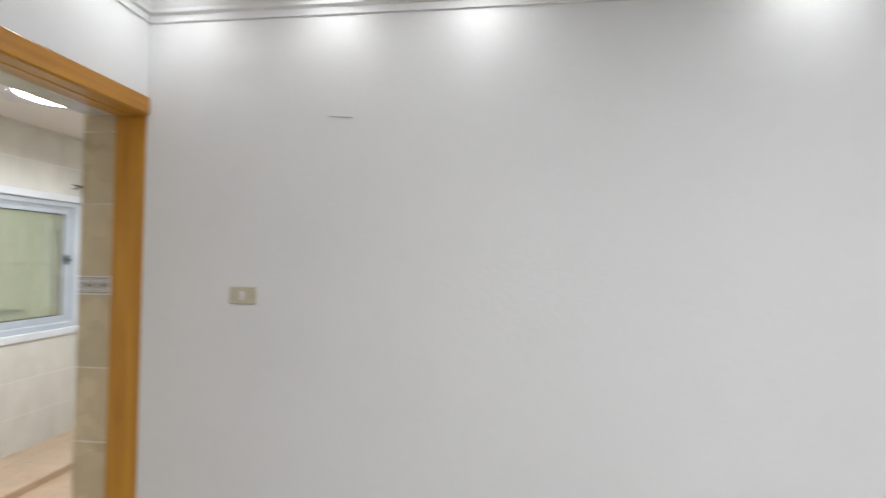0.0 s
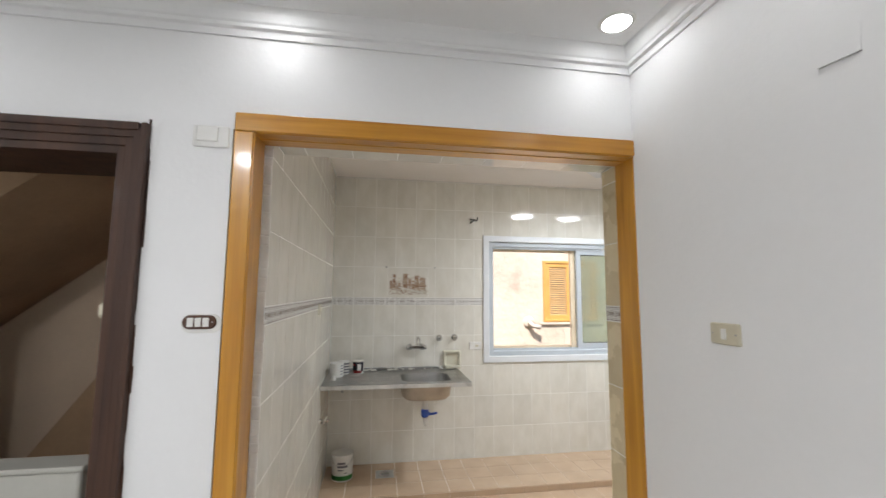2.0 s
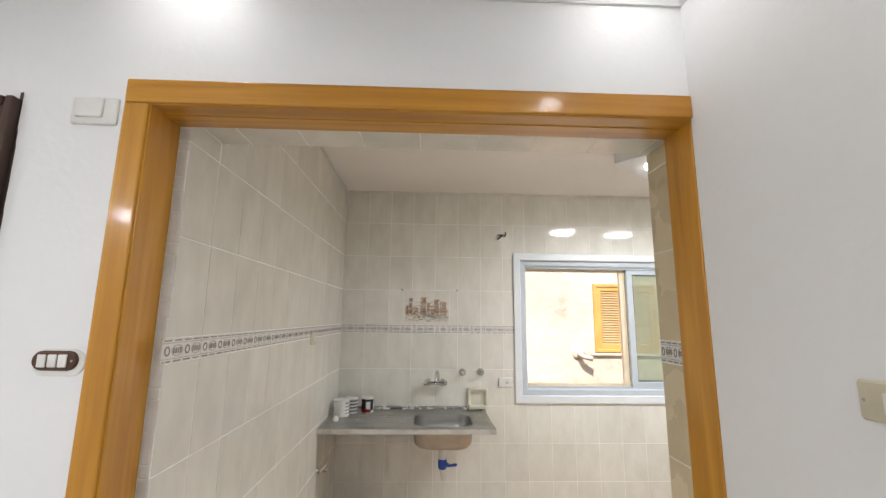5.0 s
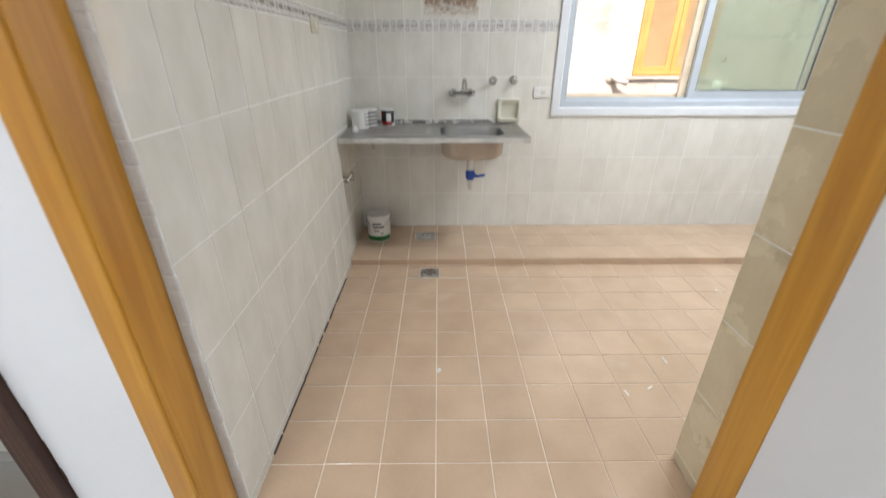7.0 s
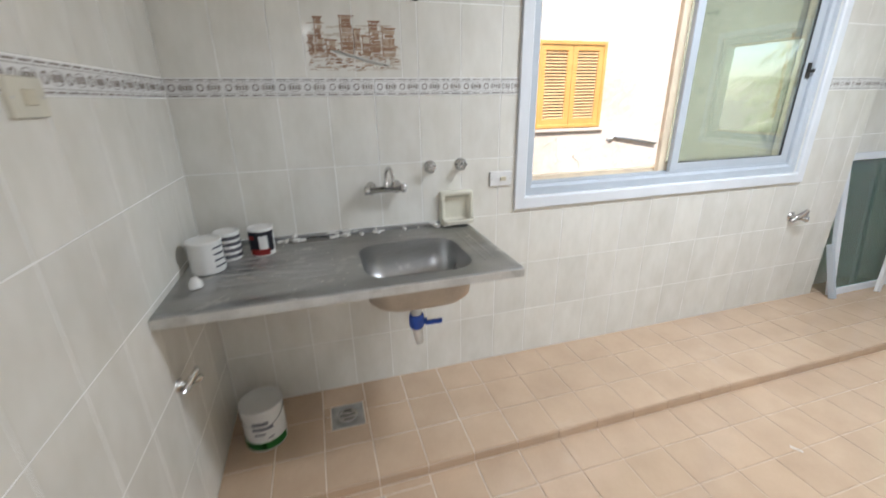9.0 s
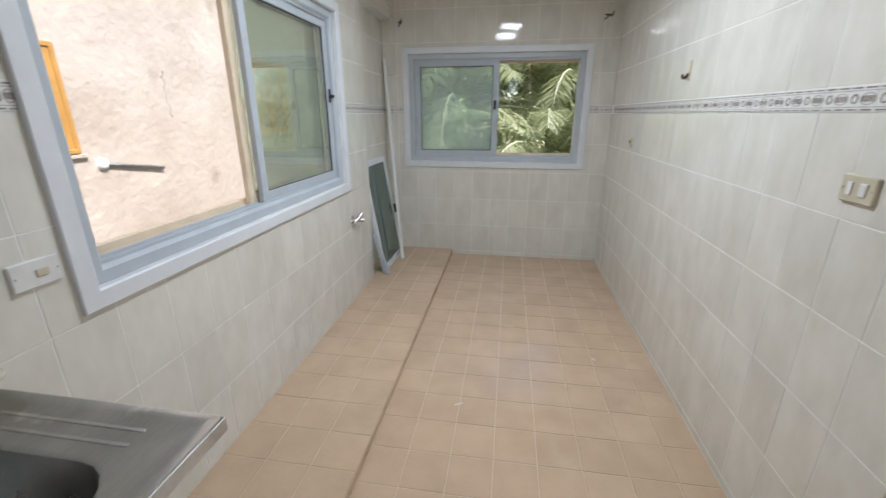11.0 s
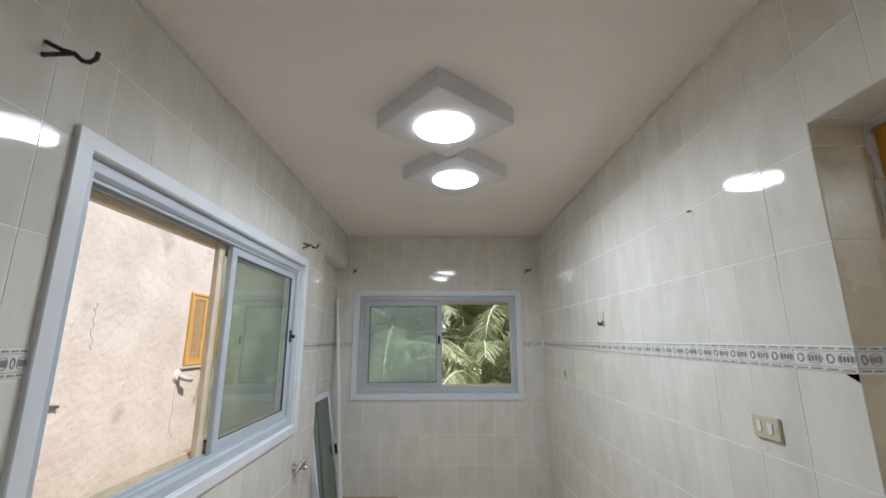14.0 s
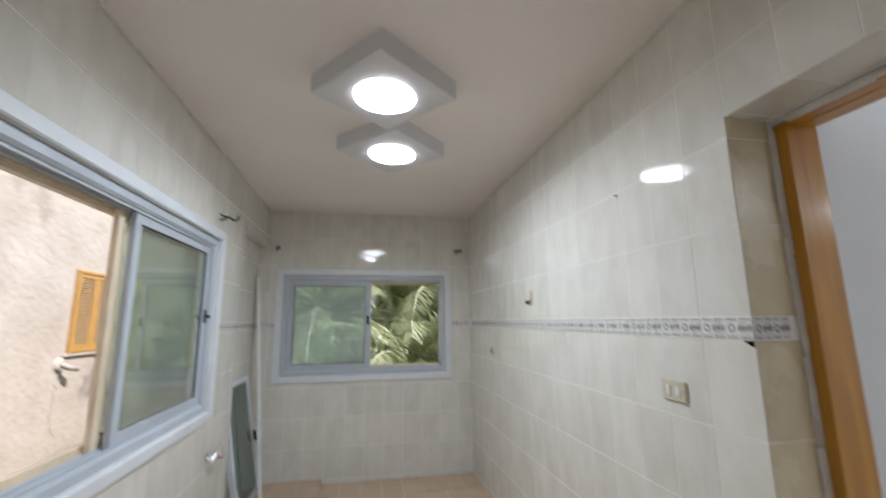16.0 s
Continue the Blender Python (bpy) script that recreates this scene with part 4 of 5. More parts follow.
halo = plate("wall_switch_patch", "smooth white filler patch round the brown switch", on(AT_HALL_F, -0.166, 1.497) @ Matrix.Translation((0, 0, -0.0075)), 0.128, 0.066, WHITE_PLASTIC, [], WHITE_PLASTIC, radius=0.032, screws=False)
halo["category"] = "wall patch"

bell = thing("door_chime", "white plastic door chime on the hall wall", "door chime", (XH, -0.174, 2.143))
bm = bmesh.new()
ring_loft(bm, [[Vector((d, p.x, p.y)) for p in rounded(0, 0, w, h, 0.006, 0)] for w, h, d in ((0.118, 0.076, 0), (0.118, 0.076, 0.005), (0.112, 0.070, 0.007))], False, True, 0, False)
part("base", bm, WHITE_PLASTIC, bell)
bm = bmesh.new()
ring_loft(bm, [[Vector((d, p.x - 0.012, p.y + 0.008)) for p in rounded(0, 0, w, h, 0.005, 0)] for w, h, d in ((0.070, 0.054, 0.006), (0.070, 0.054, 0.012), (0.064, 0.048, 0.014))], False, True, 0, False)
part("cover", bm, WHITE_PLASTIC, bell)

cover = thing("junction_cover", "white painted junction cover standing off the wall", "cover plate", (3.198, YHW, 2.175))
bm = bmesh.new()
add_box(bm, (-0.042, -0.0012, -0.030), (0.042, 0.0, 0.034), 0.0, 0, Matrix.Rotation(radians(4), 4, "Y"))
part("plate", bm, WALL_PAINT, cover)
# Grey strip drawn for the shadow below the cover's bottom edge.
bm = bmesh.new()
add_box(bm, (-0.044, -0.0045, -0.033), (0.044, -0.0005, -0.030), 0.0008, 0, Matrix.Rotation(radians(4), 4, "Y"))
part("shadow_strip", bm, GREY_METAL, cover)


# pipe stubs with stop taps
def stub(at, label, flip=1, size=1.0):
    t = new("pipe_tap")
    t.matrix_basis = at @ Matrix.Diagonal((size, size, size, 1))
    tagged(t, label, "valve")
    bm = bmesh.new()
    lathe(bm, (0, 0, 0), (0, 0, 1), [(0, 0.022), (0.004, 0.022), (0.008, 0.011), (0.040, 0.011)], 14)
    part("flange", bm, CHROME, t)
    bm = bmesh.new()
    lathe(bm, (0, 0, 0.030), (flip * 0.3, 0.75, 0.5), [(-0.026, 0.012), (0.030, 0.012), (0.036, 0.009), (0.055, 0.009)], 14)
    lathe(bm, (0, 0, 0.036), (flip, -0.2, 0.4), [(0, 0.009), (0.030, 0.009), (0.032, 0.014), (0.042, 0.014)], 12)
    part("body", bm, CHROME, t)
    bm = bmesh.new()
    add_box(bm, (flip * 0.030, -0.012, 0.044), (flip * 0.044, 0.036, 0.052), 0.003)
    part("lever", bm, GREY_METAL, t)
    return t


stub(on(AT_SIDE, -0.560, 0.607), "chrome stop tap low on the side wall")
stub(on(AT_SINK, 3.500, 0.690), "chrome stop tap under the window", 1, 1.35)


# iron brackets high on the walls
def bracket(at, label, size=1.0, arms=True):
    t = new("wall_bracket")
    t.matrix_basis = at @ Matrix.Diagonal((size, size, size, 1))
    tagged(t, label, "bracket", "iron brackets under the ceiling")
    bm = bmesh.new()
    tube(bm, [(-0.030, 0.010, 0.0), (-0.010, 0.000, 0.030), (0.004, 0.000, 0.052)], 0.006, 8)
    tube(bm, [(-0.030, -0.030, 0.0), (-0.010, -0.012, 0.030), (0.004, 0.000, 0.052)], 0.006, 8)
    part("stay", bm, BLACK_METAL, t)
    bm = bmesh.new()
    tube(bm, [(0.004, 0.0, 0.050), (0.010, -0.016, 0.066), (0.016, -0.018, 0.082), (0.020, -0.004, 0.096), (0.018, 0.014, 0.100)], 0.0065, 8)
    part("hook", bm, BLACK_METAL, t)
    return t


bracket(on(AT_SINK, 1.345, 2.318), "black iron hook bracket on the tiled wall")
bracket(on(AT_SINK, 3.395, 2.262), "black iron hook bracket beyond the window", 1.05)
bracket(on(AT_END, 0.100, 2.300), "dark iron bracket over the end window", 0.95)
bracket(on(AT_END, 1.995, 2.305), "dark iron bracket over the end window", 0.95)
hk = thing("wall_hook", "small worn plastic hook on the tiles", "hook", (XK, 3.140, 1.690))
bm = bmesh.new()
add_box(bm, (-0.008, -0.016, -0.045), (0.0, 0.016, 0.055), 0.003)
part("back", bm, CREAM_PLASTIC, hk)
bm = bmesh.new()
tube(bm, [(-0.006, 0, -0.010), (-0.022, 0, -0.034), (-0.034, 0, -0.030), (-0.036, 0, -0.012)], 0.008, 8)
part("peg", bm, BROWN_PLASTIC, hk)
for at, nm in ((on(AT_DOOR, -2.080, 2.110), "bent dark nail in a tile joint"), (on(AT_SINK, 0.490, 1.838), "small nail over the picture tiles"), (on(AT_SINK, 0.955, 1.838), "small nail over the picture tiles")):
    bm = bmesh.new()
    tube(bm, [(0, 0, -0.005), (0, 0, 0.014), (0.006, -0.004, 0.020), (0.014, -0.004, 0.021)], 0.0035, 6)
    ob = part("nail", bm, BLACK_METAL)
    ob.matrix_basis = at
    tagged(ob, nm, "nail")
bm = bmesh.new()
v = [bm.verts.new(p) for p in ((0.0, 0.0, 0.0), (0.034, 0.003, 0.0), (0.031, -0.018, 0.0), (0.018, -0.010, 0.0))]
bm.faces.new(v)
bmesh.ops.solidify(bm, geom=bm.faces[:], thickness=0.002)
ob = part("broken_tile_chip", bm, BLACK_METAL, wall_door)
ob.matrix_basis = on(AT_DOOR, -YR - 0.036, B0 - 0.004) @ Matrix.Translation((0, 0, 0.002))

# ---- cans and bucket ----


def can(name, label, at, r, h, dents=0.0):
    t = thing(name, label, "can" if name != "paint_bucket" else "bucket", at)
    bm = bmesh.new()
    lathe(bm, (0, 0, 0), (0, 0, 1), [(0, r * 0.95), (0.004, r * 0.985), (h * 0.5, r), (h - 0.012, r), (h - 0.008, r * 1.03), (h, r * 1.03), (h, r * 0.95), (h - 0.006, r * 0.93)], 28)
    part("body", bm, WHITE_PLASTIC, t, smooth=False)
    return t


def wrap(t, name, mat, r, a0, a1, z0, z1, label=""):
    """A printed patch that lies round a can."""
    bm = bmesh.new()
    n = max(2, int(abs(a1 - a0) / 10))
    lo, hi = [], []
    for i in range(n + 1):
        a = radians(a0 + (a1 - a0) * i / n)
        for row, rr, z in ((lo, r, z0), (hi, r, z1)):
            row.append(bm.verts.new((rr * math.cos(a), rr * math.sin(a), z)))
    for i in range(n):
        bm.faces.new((lo[i], lo[i + 1], hi[i + 1], hi[i]))
    bmesh.ops.solidify(bm, geom=bm.faces[:], thickness=0.0008)
    return part(name, bm, mat, t, label)


bucket = can("paint_bucket", "white paint bucket with a green band, standing under the sink", (0.250, 0.158, STEP_Z), 0.086, 0.205)
bm = bmesh.new()
lathe(bm, (0, 0, 0.196), (0, 0, 1), [(0, 0.082), (0.006, 0.084), (0.008, 0.078), (0.004, 0.070), (0.004, 0.001)], 28)
part("lid", bm, WHITE_PLASTIC, bucket)
bm = bmesh.new()
tube(bm, [(0.088 * math.sin(a) * 0.98, 0.088 * math.cos(a), 0.180 - 0.055 * math.sin(a)) for a in [math.pi * i / 14 for i in range(15)]], 0.002, 6)
part("wire_handle", bm, GREY_METAL, bucket)
wrap(bucket, "label_band", PRINT_GREEN, 0.0868, -75, 75, 0.012, 0.048, "green printed band")
for k, (a, w, z, hh) in enumerate(((-2, 44, 0.138, 0.016), (4, 56, 0.112, 0.018), (-6, 30, 0.088, 0.010), (22, 16, 0.066, 0.008))):
    wrap(bucket, "label_bar", PRINT_GREY, 0.0866, a - w / 2, a + w / 2, z, z + hh)
tin_a = can("paint_tin", "white tin with short grey label bars on the drainboard", (0.275, 0.088, SZ), 0.057, 0.118)
for z in (0.022, 0.045, 0.068, 0.091):
    wrap(tin_a, "label_bar", PRINT_GREY, 0.0574, 38, 92, z, z + 0.007)
tin_c = can("paint_tin", "dark striped tin standing behind the white tin", (0.165, 0.142, SZ), 0.045, 0.112)
for z in (0.012, 0.036, 0.060, 0.084):
    wrap(tin_c, "label_band", PRINT_GREY, 0.0454, -20, 100, z, z + 0.013)
tin_b = can("paint_tin", "small white tin with a red and black label on the drainboard", (0.150, 0.262, SZ), 0.046, 0.112)
wrap(tin_b, "label_panel", PRINT_BLACK, 0.0464, -95, -8, 0.020, 0.108)
wrap(tin_b, "label_panel", PRINT_BLACK, 0.0464, -8, 80, 0.084, 0.100)
wrap(tin_b, "label_panel", PRINT_BLACK, 0.0464, 34, 70, 0.020, 0.084)
wrap(tin_b, "label_band", PRINT_RED, 0.0466, -60, 40, 0.006, 0.030, "red printed band")
wrap(tin_b, "label_bar", PRINT_RED, 0.0470, -70, -30, 0.07, 0.085)
cap = thing("bottle_cap", "small white plastic cap lying on the drainboard", "cap", (0.425, 0.078, SZ))
bm = bmesh.new()
lathe(bm, (0, 0, 0), (0, 0, 1), [(0, 0.021), (0.018, 0.021), (0.022, 0.016), (0.034, 0.012), (0.036, 0.008)], 16)
part("shell", bm, WHITE_PLASTIC, cap)
# dried filler left along the back of the sink
bm = bmesh.new()
rng = random.Random(9)
for k in range(36):                                       # lumps along the upstand, thick at one end
    y = 0.30 + 0.78 * rng.random() ** 1.5
    w, d = rng.uniform(0.004, 0.017), rng.uniform(0.004, 0.018)
    add_box(bm, (-d, -w, -0.002), (d, w, rng.uniform(0.003, 0.012)), 0.0025, 0,
            Matrix.Translation((0.014 + rng.uniform(0, 0.012), y, SZ + rng.choice((-0.003, -0.003, 0.014)))) @ Matrix.Rotation(rng.uniform(-0.6, 0.6), 4, "Z"))
for k in range(60):                                       # crumbs and splashes scattered over the drainboard
    x, y, w = rng.uniform(0.06, 0.56), rng.uniform(0.16, 0.58), rng.uniform(0.0015, 0.006)
    lathe(bm, (x, y, SZ - 0.0055), (0, 0, 1), [(0, w), (0.0016, w * 0.9), (0.003, w * 0.3)], 7)
tagged(part("filler_smear", bm, PLASTER), "dried white filler and crumbs on the steel sink", "plaster", kind="stuff")


# ---- floor drains ----
def drain(x, y, z, s, grate):
    t = thing("floor_drain", "square steel floor drain with a round grate", "drain", (x, y, z), 0, "floor drains")
    bm = bmesh.new()
    add_box(bm, (-s / 2, -s / 2, -0.012), (s / 2, s / 2, -0.0005), 0.002)
    part("plate", bm, GREY_METAL, t)
    bm = bmesh.new()
    lathe(bm, (0, 0, -0.001), (0, 0, 1), [(0, grate), (0.004, grate), (0.005, grate * 0.8), (0.003, grate * 0.76)], 24)
    part("rim", bm, CHROME, t)
    for k in range(5):
        o = (k - 2) * grate * 0.3
        half = math.sqrt(max(0.0, (grate * 0.76) ** 2 - o * o))
        bm = box((o - 0.003, -half, 0.001), (o + 0.003, half, 0.0035), 0.001)
        part("bar", bm, CHROME if k % 2 else BLACK_METAL, t)
    return t


drain(0.720, 0.553, 0.0, 0.126, 0.048)
drain(0.222, 0.512, STEP_Z, 0.150, 0.046)
bm = bmesh.new()
rng = random.Random(3)
for k in range(6):
    a, d = rng.uniform(0, 6.28), rng.uniform(0, 0.010)
    lathe(bm, (d * math.cos(a), d * math.sin(a), -0.001), (0, 0, 1), [(0, 0.010), (0.003, 0.008), (0.004, 0.003)], 9)
ob = tagged(part("grout_blob", bm, PLASTER), "dried blob of white grout on the floor", "grout")
ob.location = (1.665, 0.612, 0)
rng = random.Random(12)
for k in range(5):
    bm = bmesh.new()
    add_box(bm, (-rng.uniform(0.006, 0.025), -0.004, 0), (rng.uniform(0.01, 0.04), 0.004, 0.0015), 0.001)
    ob = tagged(part("plaster_smear", bm, PLASTER), "dried white plaster smear on the floor tiles", "plaster", "plaster smears on the floor")
    ob.matrix_basis = pose(rng.uniform(0.8, 2.0), rng.uniform(1.4, 3.6), 0.0004, 0, 0, rng.uniform(0, 180))

# open joint between the side wall and the floor
bm = bmesh.new()
rng = random.Random(17)
x = 0.80
while x < 2.10:
    s = rng.uniform(0.04, 0.12)
    add_box(bm, (x, 0.0, 0.0), (x + s * rng.uniform(0.6, 1.05), rng.uniform(0.004, 0.008), rng.uniform(0.003, 0.009)), 0.001)
    x += s
part("floor_joint", bm, surface("dark_open_joint", (0.09, 0.075, 0.06), 0.9, vary=0.3), floor, "dark open joint along the wall")

# ---- spare window sash and a strip of trim leaning in the niche ----
lean = thing("spare_sash", "spare aluminium window sash with green glass leaning on the wall", "window sash", (0.085, 4.02, STEP_Z))
lean.matrix_basis = Matrix.Translation((0.085, 4.02, STEP_Z)) @ Matrix.Rotation(radians(-9.0), 4, "Y") @ basis((0, 0, 0), (0, 1, 0), (0, 0, 1))
part("sash_frame", bar_frame(0.66, 1.03, 0.050, -0.030, 0.0, 0.003), ALU_WHITE, lean)
pn = part("pane", box((0.046, 0.046, -0.017), (0.614, 0.984, -0.012)), pane_glass("spare_green_glass", (0.26, 0.43, 0.36), 0.12), lean)
pn.visible_shadow = False
bm = bmesh.new()
add_box(bm, (0.628, 0.44, 0.0), (0.648, 0.53, 0.024), 0.004)
part("latch", bm, BLACK_METAL, lean, "black sash latch")
side = thing("aluminium_offcut", "short grey aluminium profile leaning by the sash", "metal strip", (0.10, 3.985, STEP_Z))
side.matrix_basis = Matrix.Translation((0.120, 3.990, STEP_Z)) @ Euler((radians(2), radians(-15.5), 0)).to_matrix().to_4x4()
part("profile", box((-0.020, -0.014, 0.004), (0.020, 0.014, 0.40), 0.003), ALU, side)
bm = bmesh.new()
p0, p1 = Vector((0.150, 4.42, STEP_Z + 0.008)), Vector((-0.072, 4.795, 1.985))
d = (p1 - p0).normalized()
u = d.cross(Vector((1, 0, 0))).normalized()
n = d.cross(u)
loops = []
for i in range(9):
    c = p0.lerp(p1, i / 8) + u * 0.006 * math.sin(i * 2.1)
    loops.append([c + u * s * 0.023 + n * q * 0.010 for s, q in ((-1, -1), (1, -1), (1, 1), (-1, 1))])
ring_loft(bm, loops, True, True, 0, False)
strip = tagged(part("trim_strip", bm, surface("fresh_white_paint", (0.86, 0.86, 0.85), 0.5, scale=8, fine=60, vary=0.05)), "long white strip of trim leaning in the corner", "strip")

# ---- lamps ----


def kitchen_lamp(x, y, turn):
    t = thing("ceiling_lamp", "lit square white ceiling lamp set cornerwise", "lamp", (x, y, HK), turn, "square kitchen ceiling lamps")
    bm = bmesh.new()
    s = 0.492
    ring_loft(bm, [rounded(0, 0, s, s, 0.006, 0.0, 2), rounded(0, 0, s, s, 0.006, -0.094, 2), rounded(0, 0, s - 0.008, s - 0.008, 0.004, -0.098, 2), rounded(0, 0, 0.30, 0.30, 0.1499, -0.099, 2)],
              True, True, 0, False)
    bmesh.ops.rotate(bm, cent=(0, 0, 0), matrix=Matrix.Rotation(radians(45), 3, "Z"), verts=bm.verts)
    part("housing", bm, LAMP_BODY, t)
    bm = bmesh.new()
    lathe(bm, (0, 0, -0.099), (0, 0, -1), [(0, 0.148), (0.006, 0.146), (0.014, 0.130), (0.020, 0.090), (0.022, 0.002)], 40)
    part("diffuser", bm, LAMP_GLOW, t, "glowing round diffuser")
    bm = bmesh.new()
    lathe(bm, (0.0, 0.20, -0.098), (0, 0, -1), [(0, 0.018), (0.003, 0.017), (0.004, 0.012)], 16)
    part("cap", bm, WHITE_PLASTIC, t)
    return t


for lx, ly, tr in KITCHEN_LAMPS:
    kitchen_lamp(lx, ly, tr)
# Fittings for the hall downlights, the five added fill lamps included.
for lx, ly, _ in DOWNLIGHTS_AND_FILL:
    t = thing("downlight", "round lit recessed downlight in the hall ceiling, some added unseen", "lamp", (lx, ly, HH), 0, "hall downlights")
    bm = bmesh.new()
    lathe(bm, (0, 0, 0), (0, 0, -1), [(-0.002, 0.068), (0.003, 0.067), (0.005, 0.060), (0.004, 0.052)], 28, 0, False, False)
    part("ring", bm, WHITE_PLASTIC, t)
    bm = bmesh.new()
    lathe(bm, (0, 0, 0), (0, 0, -1), [(0.001, 0.056), (0.004, 0.052), (0.0045, 0.002)], 28)
    part("diffuser", bm, SPOT_GLOW, t, "glowing disc")

# ---- dark doorway to the stairs ----
dd = tagged(new("door_frame_dark"), "dark brown moulded wooden door frame, worn at the edge", "door frame", kind="structure")
for y0, y1 in ((DD[1] - 0.03, DD[1] + 0.066), (DD[0] - 0.066, DD[0] + 0.03)):
    inner, outer = (y0, y1) if y1 > DD[1] else (y1, y0)
    bm = bmesh.new()
    add_box(bm, (XK - 0.01, min(inner, inner + 0.03 * (1 if outer > inner else -1)), 0), (XH + 0.004, max(inner, inner + 0.03 * (1 if outer > inner else -1)), DD[2] + 0.0), 0.002)
    part("jamb", bm, DARK_WOOD, dd)
    sgn = 1 if outer > inner else -1
    bm = bmesh.new()
    for q, (o0, o1, p) in enumerate(((0.026, 0.060, 0.012), (0.054, 0.080, 0.020), (0.078, 0.096, 0.026))):
        add_box(bm, (XH, inner + sgn * o0, 0), (XH + p, inner + sgn * o1, DD[2] - 0.02 + o1), 0.003)
    part("architrave", bm, DARK_WOOD, dd)
bm = bmesh.new()
add_box(bm, (XK - 0.01, DD[0] + 0.03, DD[2] - 0.03), (XH + 0.004, DD[1] - 0.03, DD[2]), 0.002)
part("head", bm, DARK_WOOD, dd)
bm = bmesh.new()
for o0, o1, p in ((-0.004, 0.030, 0.012), (0.024, 0.050, 0.020), (0.048, 0.066, 0.026)):
    add_box(bm, (XH, DD[0] - 0.04, DD[2] + o0), (XH + p - 0.0005, DD[1] + 0.04, DD[2] + o1 + 0.010), 0.003)
part("architrave", bm, DARK_WOOD, dd)
bm = bmesh.new()
add_box(bm, (XH - 0.06, DD[1] - 0.052, 1.515), (XH - 0.02, DD[1] - 0.030, 1.565), 0.003)
add_box(bm, (XH - 0.02, DD[1] - 0.048, 1.522), (XH - 0.006, DD[1] - 0.030, 1.558), 0.003)
part("lock_keep", bm, CREAM_PLASTIC, dd, "pale lock keep")
# ragged paint beside the dark frame
bm = bmesh.new()
rng = random.Random(21)
z = 0.2
while z < 2.15:
    s = rng.uniform(0.03, 0.12)
    add_box(bm, (XH, DD[1] + 0.060, z), (XH + 0.0022, DD[1] + 0.066 + rng.uniform(0, 0.009), z + s), 0.0008)
    z += s
part("paint_edge", bm, DARK_WOOD, dd, "ragged brown stain edge")

# staircase seen through it
well = tagged(new("wall_stairwell"), "tan painted stairwell walls", "wall", kind="structure")
for a, b in (((-1.0, -3.4, -0.05), (XK, -3.25, 2.95)), ((-1.15, -3.4, -0.05), (-1.0, -0.15, 2.95)), ((0.95, -3.25, -0.05), (1.05, -0.30, 2.95))):
    part("wall_face", box(a, b), STAIR_TAN, well)
tagged(part("floor_stairwell", box((-1.0, -3.25, -0.25), (XK, -0.15, -0.002)), HALL_GROUT), "grey landing floor", "floor", kind="structure")
tagged(part("ceiling_stairwell", box((-1.0, -3.25, 2.70), (XK, -0.15, 2.95)), STAIR_BROWN), "brown landing ceiling", "ceiling", kind="structure")
flight = thing("stair_flight", "dark brown underside of a stair flight on the landing", "stairs", (1.2, -2.4, 0.0))
bm = bmesh.new()
ring_loft(bm, [[Vector((x, y, z)) for y, z in ((-0.85, 0.26), (1.95, 2.440), (1.95, 2.70), (-0.85, 2.70))] for x in (-0.14, 0.90)], True, True, 0, False)
part("soffit", bm, STAIR_BROWN, flight)
low = thing("lower_stair_flight", "dark stair stringer rising behind a parapet", "stairs", (1.2, -2.4, 0.0))
bm = bmesh.new()
ring_loft(bm, [[Vector((x, y, z)) for y, z in ((0.2, 0.0), (2.05, 0.0), (2.05, 2.19), (0.9, 0.614), (0.2, 0.0))][:4] for x in (-0.14, 0.10)], True, True, 0, False)
part("stringer", bm, STAIR_BROWN, low)
para = thing("stair_parapet", "pale painted parapet beside the stairs", "parapet", (2.05, -1.2, 0.0))
bm = bmesh.new()
add_box(bm, (-0.06, -1.2, 0.0), (0.04, 0.51, 0.92), 0.012)
part("wall", bm, STAIR_PALE, para)
bm = bmesh.new()
add_box(bm, (-0.075, -1.2, 0.92), (0.055, 0.525, 0.94), 0.006)
part("coping", bm, STAIR_PALE, para)

# ---- outside ----
XF = -4.15
tagged(part("ground", box((-400, -400, -4.2), (400, 400, -4.0)), GROUND_MAT), "dry sandy ground", "ground", kind="structure")
house = thing("house", "neighbouring house with sunlit peach stucco and ochre shutters", "house", (XF, 0, -4.0))
SHUTTERS = ((3.87, 1.05, 1.10, 1.16), (8.95, 1.09, 1.10, 1.38))
# Wall runs far above view; the unseen height is added for warm bounce.
bm = bmesh.new()
add_box(bm, (-6.0, -14, 0), (0, 24, 16.0))
part("wall", bm, STUCCO, house)
part("roof", box((-6.2, -14.2, 16.0), (0.08, 24.2, 16.2), 0.02), ROOF_MAT, house)


